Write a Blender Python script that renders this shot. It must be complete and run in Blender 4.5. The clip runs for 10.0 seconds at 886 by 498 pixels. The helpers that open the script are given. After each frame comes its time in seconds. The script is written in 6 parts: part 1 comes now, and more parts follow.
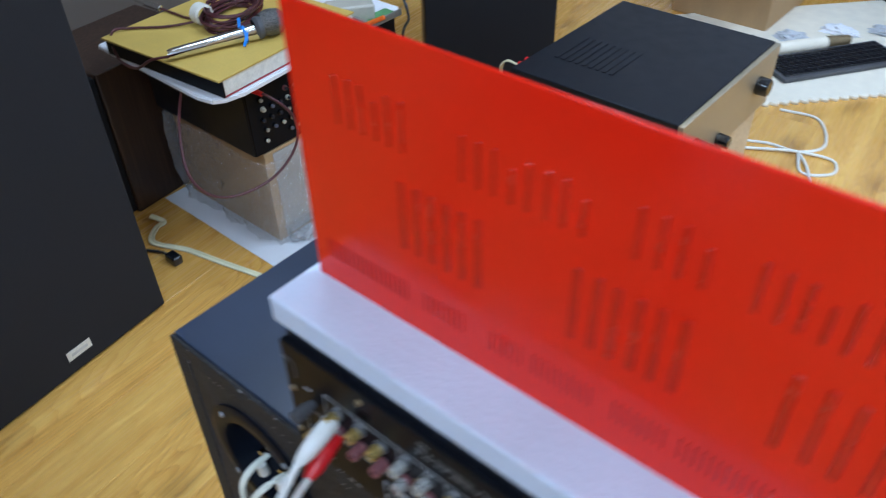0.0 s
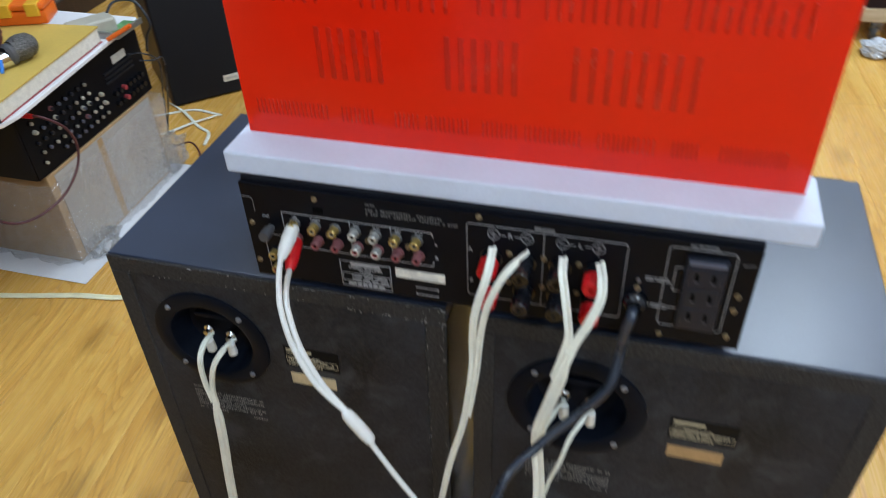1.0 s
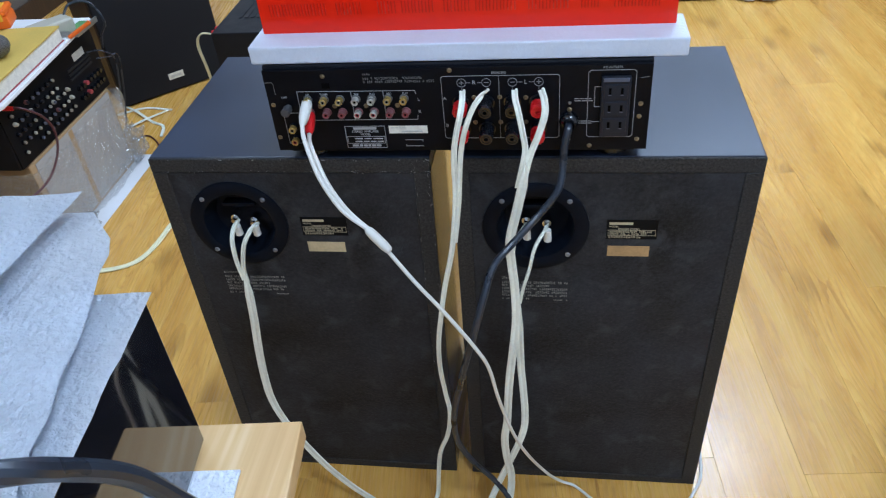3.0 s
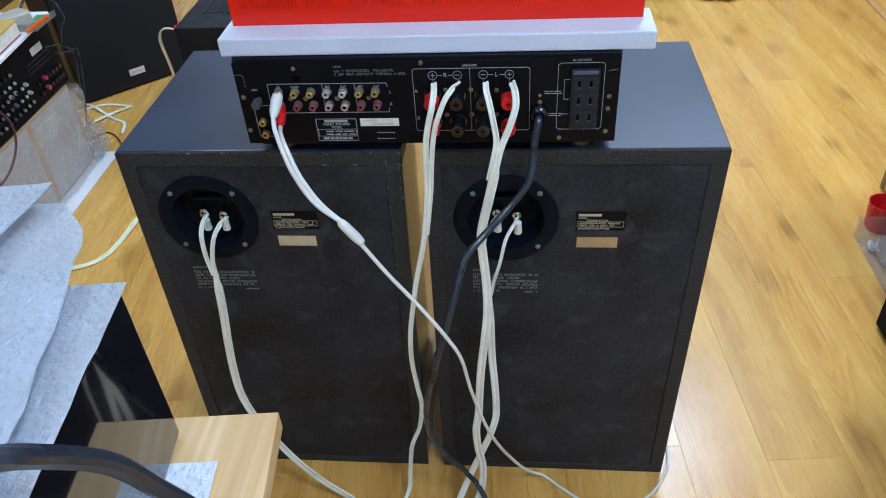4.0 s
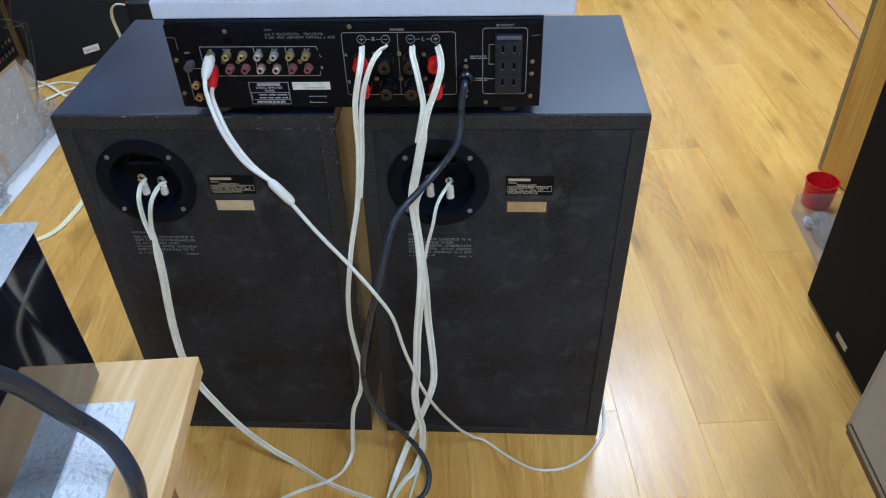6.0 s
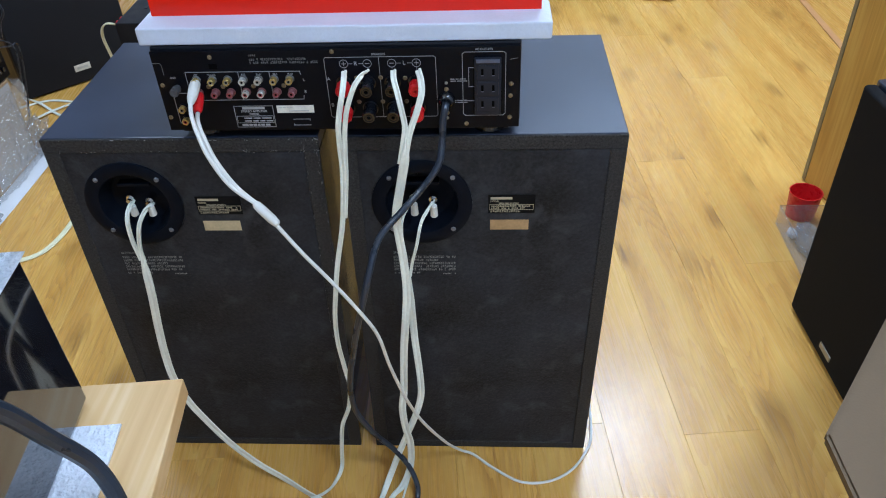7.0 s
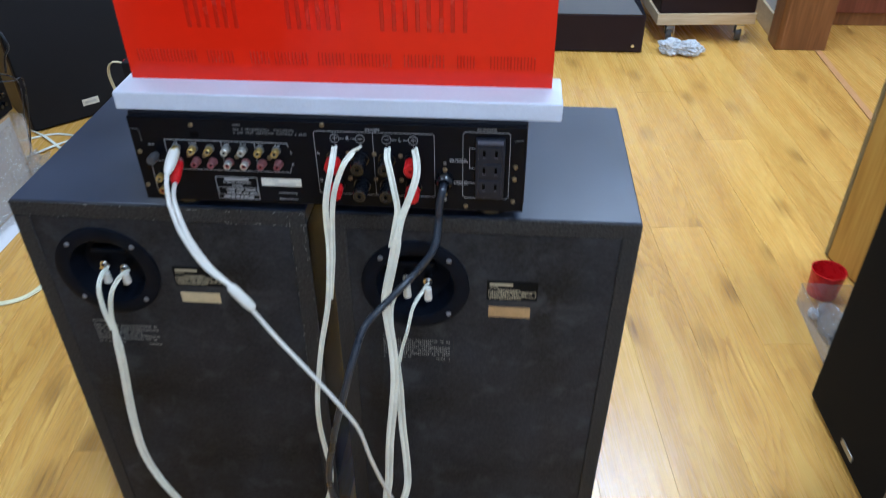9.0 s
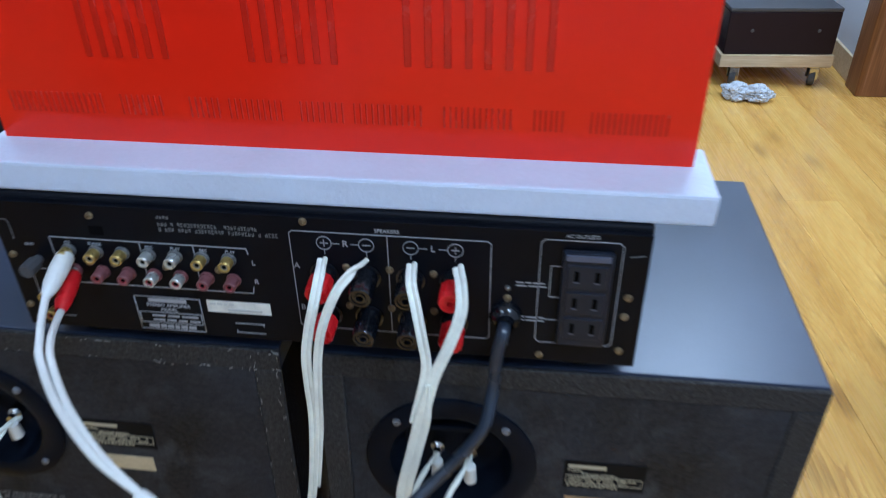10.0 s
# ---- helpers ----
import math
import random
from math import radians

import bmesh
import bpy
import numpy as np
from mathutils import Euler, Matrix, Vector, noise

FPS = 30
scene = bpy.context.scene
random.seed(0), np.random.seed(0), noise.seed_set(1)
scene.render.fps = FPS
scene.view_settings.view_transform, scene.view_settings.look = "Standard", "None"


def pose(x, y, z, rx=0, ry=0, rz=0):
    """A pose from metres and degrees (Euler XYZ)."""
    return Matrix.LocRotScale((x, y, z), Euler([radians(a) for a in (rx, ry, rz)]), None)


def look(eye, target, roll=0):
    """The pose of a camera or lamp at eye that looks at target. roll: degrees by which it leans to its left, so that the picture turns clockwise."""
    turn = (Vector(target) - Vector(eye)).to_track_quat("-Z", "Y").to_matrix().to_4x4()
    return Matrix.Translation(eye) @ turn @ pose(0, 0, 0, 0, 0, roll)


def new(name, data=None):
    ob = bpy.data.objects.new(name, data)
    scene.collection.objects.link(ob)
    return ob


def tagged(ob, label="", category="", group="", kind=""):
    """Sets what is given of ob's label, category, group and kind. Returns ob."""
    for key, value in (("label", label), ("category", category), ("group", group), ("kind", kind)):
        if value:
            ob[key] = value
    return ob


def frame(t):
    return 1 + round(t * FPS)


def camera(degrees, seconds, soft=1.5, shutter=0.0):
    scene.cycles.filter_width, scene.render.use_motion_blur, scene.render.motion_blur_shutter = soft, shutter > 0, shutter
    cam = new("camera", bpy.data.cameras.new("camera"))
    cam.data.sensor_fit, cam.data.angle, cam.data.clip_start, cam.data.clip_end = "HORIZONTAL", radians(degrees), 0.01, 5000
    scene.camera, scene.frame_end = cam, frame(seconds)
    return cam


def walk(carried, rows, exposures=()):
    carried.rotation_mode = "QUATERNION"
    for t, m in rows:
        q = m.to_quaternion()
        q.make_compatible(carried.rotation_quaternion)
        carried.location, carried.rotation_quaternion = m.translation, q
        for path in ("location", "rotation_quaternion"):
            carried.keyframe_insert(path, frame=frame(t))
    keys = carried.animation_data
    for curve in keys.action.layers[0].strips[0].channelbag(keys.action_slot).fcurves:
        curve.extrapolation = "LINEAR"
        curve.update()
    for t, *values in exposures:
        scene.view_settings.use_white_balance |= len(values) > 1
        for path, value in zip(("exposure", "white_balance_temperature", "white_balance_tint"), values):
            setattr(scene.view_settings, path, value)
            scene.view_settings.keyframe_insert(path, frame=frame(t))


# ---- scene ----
cam = camera(59.8, 10.0, soft=1.05, shutter=0.5)
PATH = [
    (0, (0.461, -0.192, 1.072), (-0.554, 0.971, -0.199), -1.4),
    (0.2, (0.435, -0.25, 1.076), (-0.497, 0.992, -0.184), -1.4),
    (0.5, (0.452, -0.321, 1.086), (-0.309, 1.044, -0.162), -0.7),
    (0.7, (0.466, -0.394, 1.09), (-0.137, 1.055, -0.148), -1.1),
    (1, (0.489, -0.483, 1.087), (0.032, 1.007, -0.166), -2.6),
    (1.5, (0.505, -0.569, 1.081), (0.1, 0.916, -0.197), -4.1),
    (2, (0.516, -0.65, 1.081), (0.101, 0.844, -0.181), -5.2),
    (2.5, (0.5, -0.724, 1.1), (0.133, 0.799, -0.144), -6.1),
    (3, (0.49, -0.763, 1.086), (0.199, 0.781, -0.152), -5.8),
    (4.5, (0.48, -0.781, 1.081), (0.306, 0.769, -0.171), -3.4),
    (5, (0.486, -0.802, 1.066), (0.333, 0.739, -0.2), -2.8),
    (5.5, (0.511, -0.81, 1.064), (0.377, 0.728, -0.208), -2.3),
    (7, (0.548, -0.817, 1.089), (0.435, 0.741, -0.16), -2.7),
    (7.5, (0.546, -0.822, 1.087), (0.424, 0.741, -0.155), -2.9),
    (8, (0.532, -0.82, 1.091), (0.402, 0.75, -0.14), -2.5),
    (8.5, (0.542, -0.814, 1.098), (0.396, 0.771, -0.113), -1.9),
    (9, (0.564, -0.716, 1.092), (0.416, 0.892, -0.088), -0.7),
    (9.5, (0.557, -0.545, 1.057), (0.348, 1.089, -0.077), -0.3),
    (9.7, (0.544, -0.483, 1.014), (0.315, 1.172, -0.084), -0.8),
    (10, (0.512, -0.401, 0.972), (0.298, 1.256, -0.128), -0.7),
]
walk(cam, [(t, look(eye, target, roll)) for t, eye, target, roll in PATH], exposures=[(0.0, -0.1, 5600, 10.0), (0.5, 0.0, 6350, 10.0), (1.0, -0.05, 6400, 10.0), (1.5, 0.0, 5600, 10.0), (2.0, 0.0, 5800, 10.0), (9.4, 0.0, 5720, 10.0), (10.0, -0.12, 5350, 10.0)])
# ---- light ----
world = bpy.data.worlds.new("world")
scene.world = world
world.use_nodes = True
wn = world.node_tree.nodes
sky = wn.new("ShaderNodeTexSky")
sky.sky_type, sky.sun_disc = "NISHITA", False
sky.sun_elevation, sky.sun_rotation = radians(40), radians(120)
world.node_tree.links.new(sky.outputs[0], wn["Background"].inputs[0])
wn["Background"].inputs[1].default_value = 0.1


def area(name, m, sx, sy, watts, colour):
    data = bpy.data.lights.new(name, "AREA")
    data.shape, data.size, data.size_y, data.energy, data.color = "RECTANGLE", sx, sy, watts, colour
    ob = new(name, data)
    ob.matrix_world = m
    return tagged(ob, kind="structure")


COOL = (0.695, 0.842, 1.0)
CEIL = 2.7
PANELS = [(-0.75, 0.9, 0.3, 14), (1.15, 2.05, 0.38, 38), (-0.75, 2.6, 0.3, 5), (1.35, -1.15, 0.3, 41), (-0.7, -1.8, 0.3, 23), (0.75, 0.9, 0.3, 20)]
for px, py, half, watts in PANELS:
    area("ceiling_lamp", pose(px, py, CEIL - 0.045, 0, 0, 0), half * 1.87, half * 1.87, watts, COOL)
# daylight in the opening of the next room
area("window_daylight", look((3.55, 1.3, 1.5), (1.6, 1.3, 0.6)), 1.6, 1.8, 36, (0.82, 0.93, 1.0))


# ---- materials ----
def shader(name, base=(0.5, 0.5, 0.5), rough=0.5, metal=0.0, coat=0.0, spec=0.5):
    m = bpy.data.materials.new(name)
    m.use_nodes = True
    b = m.node_tree.nodes["Principled BSDF"]
    b.inputs["Base Color"].default_value = (*base, 1)
    b.inputs["Roughness"].default_value = rough
    b.inputs["Metallic"].default_value = metal
    b.inputs["Coat Weight"].default_value = coat
    b.inputs["Specular IOR Level"].default_value = spec
    return m, m.node_tree.nodes, m.node_tree.links, b


def textured(name, base, rough=0.5, metal=0.0, vary=0.25, scale=30, fine=300, bump=0.15, bumpscale=None, coat=0.0, spec=0.5, stretch=(1, 1, 1), roughvary=0.15, depth=0.002):
    """Colour mottled at two scales, uneven gloss and fine relief."""
    m, n, l, b = shader(name, base, rough, metal, coat, spec)
    tc = n.new("ShaderNodeTexCoord")
    mp = n.new("ShaderNodeMapping")
    mp.inputs["Scale"].default_value = stretch
    l.new(tc.outputs["Object"], mp.inputs[0])
    a = n.new("ShaderNodeTexNoise")
    a.inputs["Scale"].default_value, a.inputs["Detail"].default_value = scale, 5
    f = n.new("ShaderNodeTexNoise")
    f.inputs["Scale"].default_value, f.inputs["Detail"].default_value = fine, 3
    for t in (a, f):
        l.new(mp.outputs[0], t.inputs["Vector"])
    mix = n.new("ShaderNodeMath")
    mix.operation = "MULTIPLY_ADD"
    l.new(f.outputs[0], mix.inputs[0])
    mix.inputs[1].default_value = 0.5
    l.new(a.outputs[0], mix.inputs[2])
    ramp = n.new("ShaderNodeValToRGB")
    ramp.color_ramp.elements[0].position, ramp.color_ramp.elements[1].position = 0.45, 1.05
    ramp.color_ramp.elements[0].color = (*[c * (1 - vary) for c in base], 1)
    ramp.color_ramp.elements[1].color = (*[min(1, c * (1 + vary)) for c in base], 1)
    l.new(mix.outputs[0], ramp.inputs[0])
    l.new(ramp.outputs[0], b.inputs["Base Color"])
    mr = n.new("ShaderNodeMapRange")
    mr.inputs["To Min"].default_value, mr.inputs["To Max"].default_value = max(0.02, rough - roughvary), min(1, rough + roughvary)
    l.new(a.outputs[0], mr.inputs["Value"])
    l.new(mr.outputs[0], b.inputs["Roughness"])
    if bump:
        bp = n.new("ShaderNodeBump")
        bp.inputs["Strength"].default_value, bp.inputs["Distance"].default_value = bump, depth
        src = f
        if bumpscale:
            src = n.new("ShaderNodeTexNoise")
            src.inputs["Scale"].default_value, src.inputs["Detail"].default_value = bumpscale, 4
            l.new(mp.outputs[0], src.inputs["Vector"])
        l.new(src.outputs[0], bp.inputs["Height"])
        l.new(bp.outputs[0], b.inputs["Normal"])
    return m


def wood(name, dark, mid, light, rough=0.3, coat=0.0, island=False, along=1, scale=1.0, knots=True, spec=0.5, figure=0.2, streak=1.0, stops=(0.38, 0.6, 0.98)):
    """Sawn timber: long grain, cathedral rings and a few knots; each piece takes its own stretch of the board."""
    m, n, l, b = shader(name, mid, rough, 0, coat, spec)
    tc = n.new("ShaderNodeTexCoord")
    if island:
        rnd = n.new("ShaderNodeNewGeometry").outputs["Random Per Island"]
    else:
        rnd = n.new("ShaderNodeObjectInfo").outputs["Random"]
    sh = n.new("ShaderNodeVectorMath")
    sh.operation = "MULTIPLY"
    cb = n.new("ShaderNodeCombineXYZ")
    for i in range(3):
        l.new(rnd, cb.inputs[i])
    l.new(cb.outputs[0], sh.inputs[0])
    sh.inputs[1].default_value = (37.0, 53.0, 11.0)
    ad = n.new("ShaderNodeVectorMath")
    l.new(tc.outputs["Object"], ad.inputs[0])
    l.new(sh.outputs[0], ad.inputs[1])

    def mapped(sc):
        mp = n.new("ShaderNodeMapping")
        mp.inputs["Scale"].default_value = sc
        l.new(ad.outputs[0], mp.inputs[0])
        return mp.outputs[0]

    s = [9.0 * scale] * 3
    s[along] = 1.1 * scale if figure <= 0.2 else 0.65
    fine = [150.0 * scale] * 3
    fine[along] = 5.0 * scale
    warp = n.new("ShaderNodeTexNoise")
    warp.inputs["Scale"].default_value, warp.inputs["Detail"].default_value, warp.inputs["Distortion"].default_value = 1.0, 2, 0.6
    l.new(mapped(s), warp.inputs["Vector"])
    rings = n.new("ShaderNodeMath")
    rings.operation = "MULTIPLY"
    l.new(warp.outputs[0], rings.inputs[0])
    rings.inputs[1].default_value = 13.0 if figure <= 0.2 else 10.0
    ringsum = rings.outputs[0]
    if knots:
        v = n.new("ShaderNodeTexVoronoi")
        v.inputs["Scale"].default_value = 1.0
        ks = [5.0 * scale] * 3
        ks[along] = 1.15 * scale
        l.new(mapped(ks), v.inputs["Vector"])
        # the rings bend round each knot
        bend = n.new("ShaderNodeMath")
        bend.operation = "MULTIPLY_ADD"
        l.new(v.outputs["Distance"], bend.inputs[0])
        bend.inputs[1].default_value = 7.0
        l.new(ringsum, bend.inputs[2])
        ringsum = bend.outputs[0]
    fr = n.new("ShaderNodeMath")
    fr.operation = "PINGPONG"
    l.new(ringsum, fr.inputs[0])
    fr.inputs[1].default_value = 1.0
    grain = n.new("ShaderNodeTexNoise")
    grain.inputs["Scale"].default_value, grain.inputs["Detail"].default_value = 1.0, 4
    l.new(mapped(fine), grain.inputs["Vector"])
    mixv = n.new("ShaderNodeMath")
    mixv.operation = "MULTIPLY_ADD"
    l.new(grain.outputs[0], mixv.inputs[0])
    mixv.inputs[1].default_value = streak
    half = n.new("ShaderNodeMath")
    half.operation = "MULTIPLY"
    late = n.new("ShaderNodeMath")
    late.operation = "POWER"
    l.new(fr.outputs[0], late.inputs[0])
    late.inputs[1].default_value = 2.4 if figure > 0.2 else 1.0
    l.new(late.outputs[0], half.inputs[0])
    half.inputs[1].default_value = figure
    l.new(half.outputs[0], mixv.inputs[2])
    ramp = n.new("ShaderNodeValToRGB")
    e = ramp.color_ramp.elements
    e[0].position, e[0].color = stops[0], (*light, 1)
    e[1].position, e[1].color = stops[2], (*dark, 1)
    k = e.new(stops[1])
    k.color = (*mid, 1)
    l.new(mixv.outputs[0], ramp.inputs[0])
    col = ramp.outputs[0]
    if knots:
        kr = n.new("ShaderNodeValToRGB")
        kr.color_ramp.elements[0].position, kr.color_ramp.elements[0].color = 0.05, (1.5, 1.5, 1.5, 1)
        kr.color_ramp.elements[1].position, kr.color_ramp.elements[1].color = 0.20, (0, 0, 0, 1)
        l.new(v.outputs["Distance"], kr.inputs[0])
        mk = n.new("ShaderNodeMix")
        mk.data_type = "RGBA"
        mm = n.new("ShaderNodeMath")
        mm.operation = "MULTIPLY"
        mm.use_clamp = True
        l.new(kr.outputs[0], mm.inputs[0])
        l.new(grain.outputs[0], mm.inputs[1])
        l.new(mm.outputs[0], mk.inputs["Factor"])
        l.new(col, mk.inputs["A"])
        mk.inputs["B"].default_value = (*[c * 0.5 for c in dark], 1)
        col = mk.outputs["Result"]
    tone = n.new("ShaderNodeHueSaturation")
    tr = n.new("ShaderNodeMapRange")
    tr.inputs["To Min"].default_value, tr.inputs["To Max"].default_value = 0.95, 1.04
    l.new(rnd, tr.inputs["Value"])
    l.new(tr.outputs[0], tone.inputs["Value"])
    l.new(col, tone.inputs["Color"])
    l.new(tone.outputs[0], b.inputs["Base Color"])
    mr = n.new("ShaderNodeMapRange")
    mr.inputs["To Min"].default_value, mr.inputs["To Max"].default_value = rough - 0.06, rough + 0.1
    l.new(grain.outputs[0], mr.inputs["Value"])
    l.new(mr.outputs[0], b.inputs["Roughness"])
    bp = n.new("ShaderNodeBump")
    bp.inputs["Strength"].default_value, bp.inputs["Distance"].default_value = 0.12, 0.0008
    l.new(grain.outputs[0], bp.inputs["Height"])
    l.new(bp.outputs[0], b.inputs["Normal"])
    return m


OAK = ((0.44, 0.200, 0.036), (0.67, 0.355, 0.074), (0.80, 0.480, 0.120))


def laminate(name, dark, mid, light, rough, spec, island=False):
    """Printed oak boards: thin growth rings that bend round brown knots, fine pores and pale lengthwise bands."""
    m, n, l, b = shader(name, mid, rough, 0, 0, spec)

    def node(kind, **sockets):
        q = n.new(kind)
        for key, val in sockets.items():
            q.inputs[key.replace("_", " ")].default_value = val
        return q

    def calc(op, a, c, d=None):
        q = n.new("ShaderNodeMath")
        q.operation = op
        for i, v in enumerate((a, c, d)):
            if v is None:
                continue
            if isinstance(v, (int, float)):
                q.inputs[i].default_value = v
            else:
                l.new(v, q.inputs[i])
        return q.outputs[0]

    rnd = n.new("ShaderNodeNewGeometry").outputs["Random Per Island"] if island else n.new("ShaderNodeObjectInfo").outputs["Random"]
    cb = n.new("ShaderNodeCombineXYZ")
    for i, k in enumerate((37.0, 53.0, 11.0)):
        l.new(calc("MULTIPLY", rnd, k), cb.inputs[i])
    ad = n.new("ShaderNodeVectorMath")
    l.new(n.new("ShaderNodeTexCoord").outputs["Object"], ad.inputs[0])
    l.new(cb.outputs[0], ad.inputs[1])

    def field(kind, sx, sy, **kw):
        mp = node("ShaderNodeMapping", Scale=(sx, sy, sx))
        l.new(ad.outputs[0], mp.inputs[0])
        q = node(kind, Scale=1.0, **kw)
        l.new(mp.outputs[0], q.inputs["Vector"])
        return q

    warp = field("ShaderNodeTexNoise", 6.5, 0.75, Detail=2.0, Distortion=0.35).outputs[0]
    cells = field("ShaderNodeTexVoronoi", 5.0, 2.4)
    cells.voronoi_dimensions = "2D"
    knot = cells.outputs["Distance"]
    wav = field("ShaderNodeTexNoise", 60.0, 7.0, Detail=2.0).outputs[0]
    phase = calc("MULTIPLY_ADD", warp, 44.0, calc("MULTIPLY", knot, 3.0))
    phase = calc("MULTIPLY_ADD", wav, 0.9, phase)
    ring = calc("POWER", calc("FRACT", phase, 0.0), 2.6)
    where = field("ShaderNodeTexNoise", 5.0, 0.9, Detail=1.0).outputs[0]
    wr = node("ShaderNodeMapRange", From_Min=0.38, From_Max=0.62)
    l.new(where, wr.inputs["Value"])
    grain = field("ShaderNodeTexNoise", 190.0, 5.5, Detail=4.0).outputs[0]
    pores = field("ShaderNodeTexNoise", 420.0, 16.0, Detail=2.0).outputs[0]
    band = field("ShaderNodeTexNoise", 17.0, 0.9, Detail=2.0).outputs[0]
    v = calc("MULTIPLY_ADD", calc("MULTIPLY", ring, wr.outputs[0]), 0.36, 0.29)
    v = calc("MULTIPLY_ADD", calc("SUBTRACT", grain, 0.5), 0.75, v)
    v = calc("MULTIPLY_ADD", calc("SUBTRACT", pores, 0.5), 0.55, v)
    v = calc("MULTIPLY_ADD", calc("SUBTRACT", band, 0.5), 0.95, v)
    ramp = n.new("ShaderNodeValToRGB")
    e = ramp.color_ramp.elements
    e[0].position, e[0].color = 0.08, (*light, 1)
    e[1].position, e[1].color = 0.92, (*dark, 1)
    e.new(0.42).color = (*mid, 1)
    l.new(v, ramp.inputs[0])
    # brown knots with ragged edges
    kd = calc("MULTIPLY_ADD", calc("SUBTRACT", wav, 0.5), 0.16, knot)
    kr = node("ShaderNodeMapRange", From_Min=0.03, From_Max=0.15, To_Min=1.0, To_Max=0.0)
    l.new(kd, kr.inputs["Value"])
    mk = n.new("ShaderNodeMix")
    mk.data_type = "RGBA"
    l.new(calc("MULTIPLY", kr.outputs[0], calc("MULTIPLY_ADD", grain, 1.4, -0.15)), mk.inputs["Factor"])
    l.new(ramp.outputs[0], mk.inputs["A"])
    mk.inputs["B"].default_value = (*[c * 0.62 for c in dark], 1)
    tone = n.new("ShaderNodeHueSaturation")
    l.new(calc("MULTIPLY_ADD", rnd, 0.10, 0.955), tone.inputs["Value"])
    l.new(mk.outputs["Result"], tone.inputs["Color"])
    l.new(tone.outputs[0], b.inputs["Base Color"])
    l.new(calc("MULTIPLY_ADD", grain, 0.16, rough - 0.06), b.inputs["Roughness"])
    bp = node("ShaderNodeBump", Strength=0.12, Distance=0.0008)
    l.new(grain, bp.inputs["Height"])
    l.new(bp.outputs[0], b.inputs["Normal"])
    return m


M_plank = laminate("oak_laminate", *OAK, 0.25, 0.82)
M_plank_far = laminate("oak_laminate_far", *OAK, 0.25, 0.82, island=True)
M_under = textured("floor_underlay", (0.05, 0.03, 0.015), 0.9)
M_pine = wood("pine_board", (0.56, 0.33, 0.13), (0.66, 0.43, 0.19), (0.74, 0.53, 0.28), rough=0.45, scale=0.8, along=1)
M_ply = wood("birch_ply", (0.5, 0.36, 0.2), (0.62, 0.48, 0.3), (0.7, 0.56, 0.38), rough=0.55, along=0, knots=False)
M_doorwood = wood("varnished_door_wood", (0.40, 0.2, 0.03), (0.55, 0.3, 0.055), (0.63, 0.38, 0.09), rough=0.3, along=2, knots=False)
M_jamb = wood("brown_jamb_wood", (0.13, 0.05, 0.018), (0.22, 0.09, 0.033), (0.29, 0.125, 0.05), rough=0.35, along=2, knots=False)
M_redwood = wood("red_brown_veneer", (0.11, 0.028, 0.018), (0.17, 0.045, 0.03), (0.22, 0.062, 0.04), rough=0.3, along=2, knots=False)
M_walnut = wood("walnut_veneer", (0.02, 0.011, 0.007), (0.04, 0.021, 0.013), (0.06, 0.033, 0.02), rough=0.4, along=2, knots=False)
M_wall = textured("painted_wall", (0.72, 0.74, 0.78), 0.8, vary=0.05, scale=4, fine=250, bump=0.06)
# wall colour darkened to stand in for furniture in shadow along it
M_wallwest = textured("shade_darkened_wall", (0.12, 0.10, 0.085), 0.8, vary=0.08, scale=4, fine=250, bump=0.06)
M_ceil = textured("ceiling_paint", (0.8, 0.8, 0.8), 0.9, vary=0.03, scale=3, fine=200, bump=0.04)
M_spkback = textured("black_fibreboard", (0.0195, 0.0213, 0.0262), 0.55, vary=0.85, scale=9, fine=210, bump=0.8, bumpscale=330, depth=0.0014, roughvary=0.2, spec=0.22)
M_spkedge = textured("chipped_black_edge", (0.032, 0.030, 0.029), 0.7, vary=0.9, scale=330, fine=900, bump=0.9, bumpscale=420, depth=0.002, spec=0.25)
n_, l_2 = M_spkedge.node_tree.nodes, M_spkedge.node_tree.links
chip = n_.new("ShaderNodeTexNoise")
chip.inputs["Scale"].default_value, chip.inputs["Detail"].default_value = 190, 6
chipr = n_.new("ShaderNodeValToRGB")
chipr.color_ramp.elements[0].position, chipr.color_ramp.elements[1].position = 0.62, 0.76
chipm = n_.new("ShaderNodeMix")
chipm.data_type = "RGBA"
l_2.new(n_["Texture Coordinate"].outputs["Object"], chip.inputs["Vector"])
l_2.new(chip.outputs[0], chipr.inputs[0])
l_2.new(chipr.outputs[0], chipm.inputs["Factor"])
l_2.new(n_["Principled BSDF"].inputs["Base Color"].links[0].from_socket, chipm.inputs["A"])
chipm.inputs["B"].default_value = (0.085, 0.080, 0.074, 1)
l_2.new(chipm.outputs["Result"], n_["Principled BSDF"].inputs["Base Color"])
# pale scuffs on the fibreboard
n_, l_2 = M_spkback.node_tree.nodes, M_spkback.node_tree.links
scf = n_.new("ShaderNodeTexNoise")
scf.inputs["Scale"].default_value, scf.inputs["Detail"].default_value, scf.inputs["Distortion"].default_value = 26, 9, 0.8
scr = n_.new("ShaderNodeValToRGB")
scr.color_ramp.elements[0].position, scr.color_ramp.elements[1].position = 0.53, 0.74
scr.color_ramp.elements[1].color = (0.45, 0.45, 0.45, 1)
scm = n_.new("ShaderNodeMix")
scm.data_type = "RGBA"
l_2.new(n_["Texture Coordinate"].outputs["Object"], scf.inputs["Vector"])
l_2.new(scf.outputs[0], scr.inputs[0])
l_2.new(scr.outputs[0], scm.inputs["Factor"])
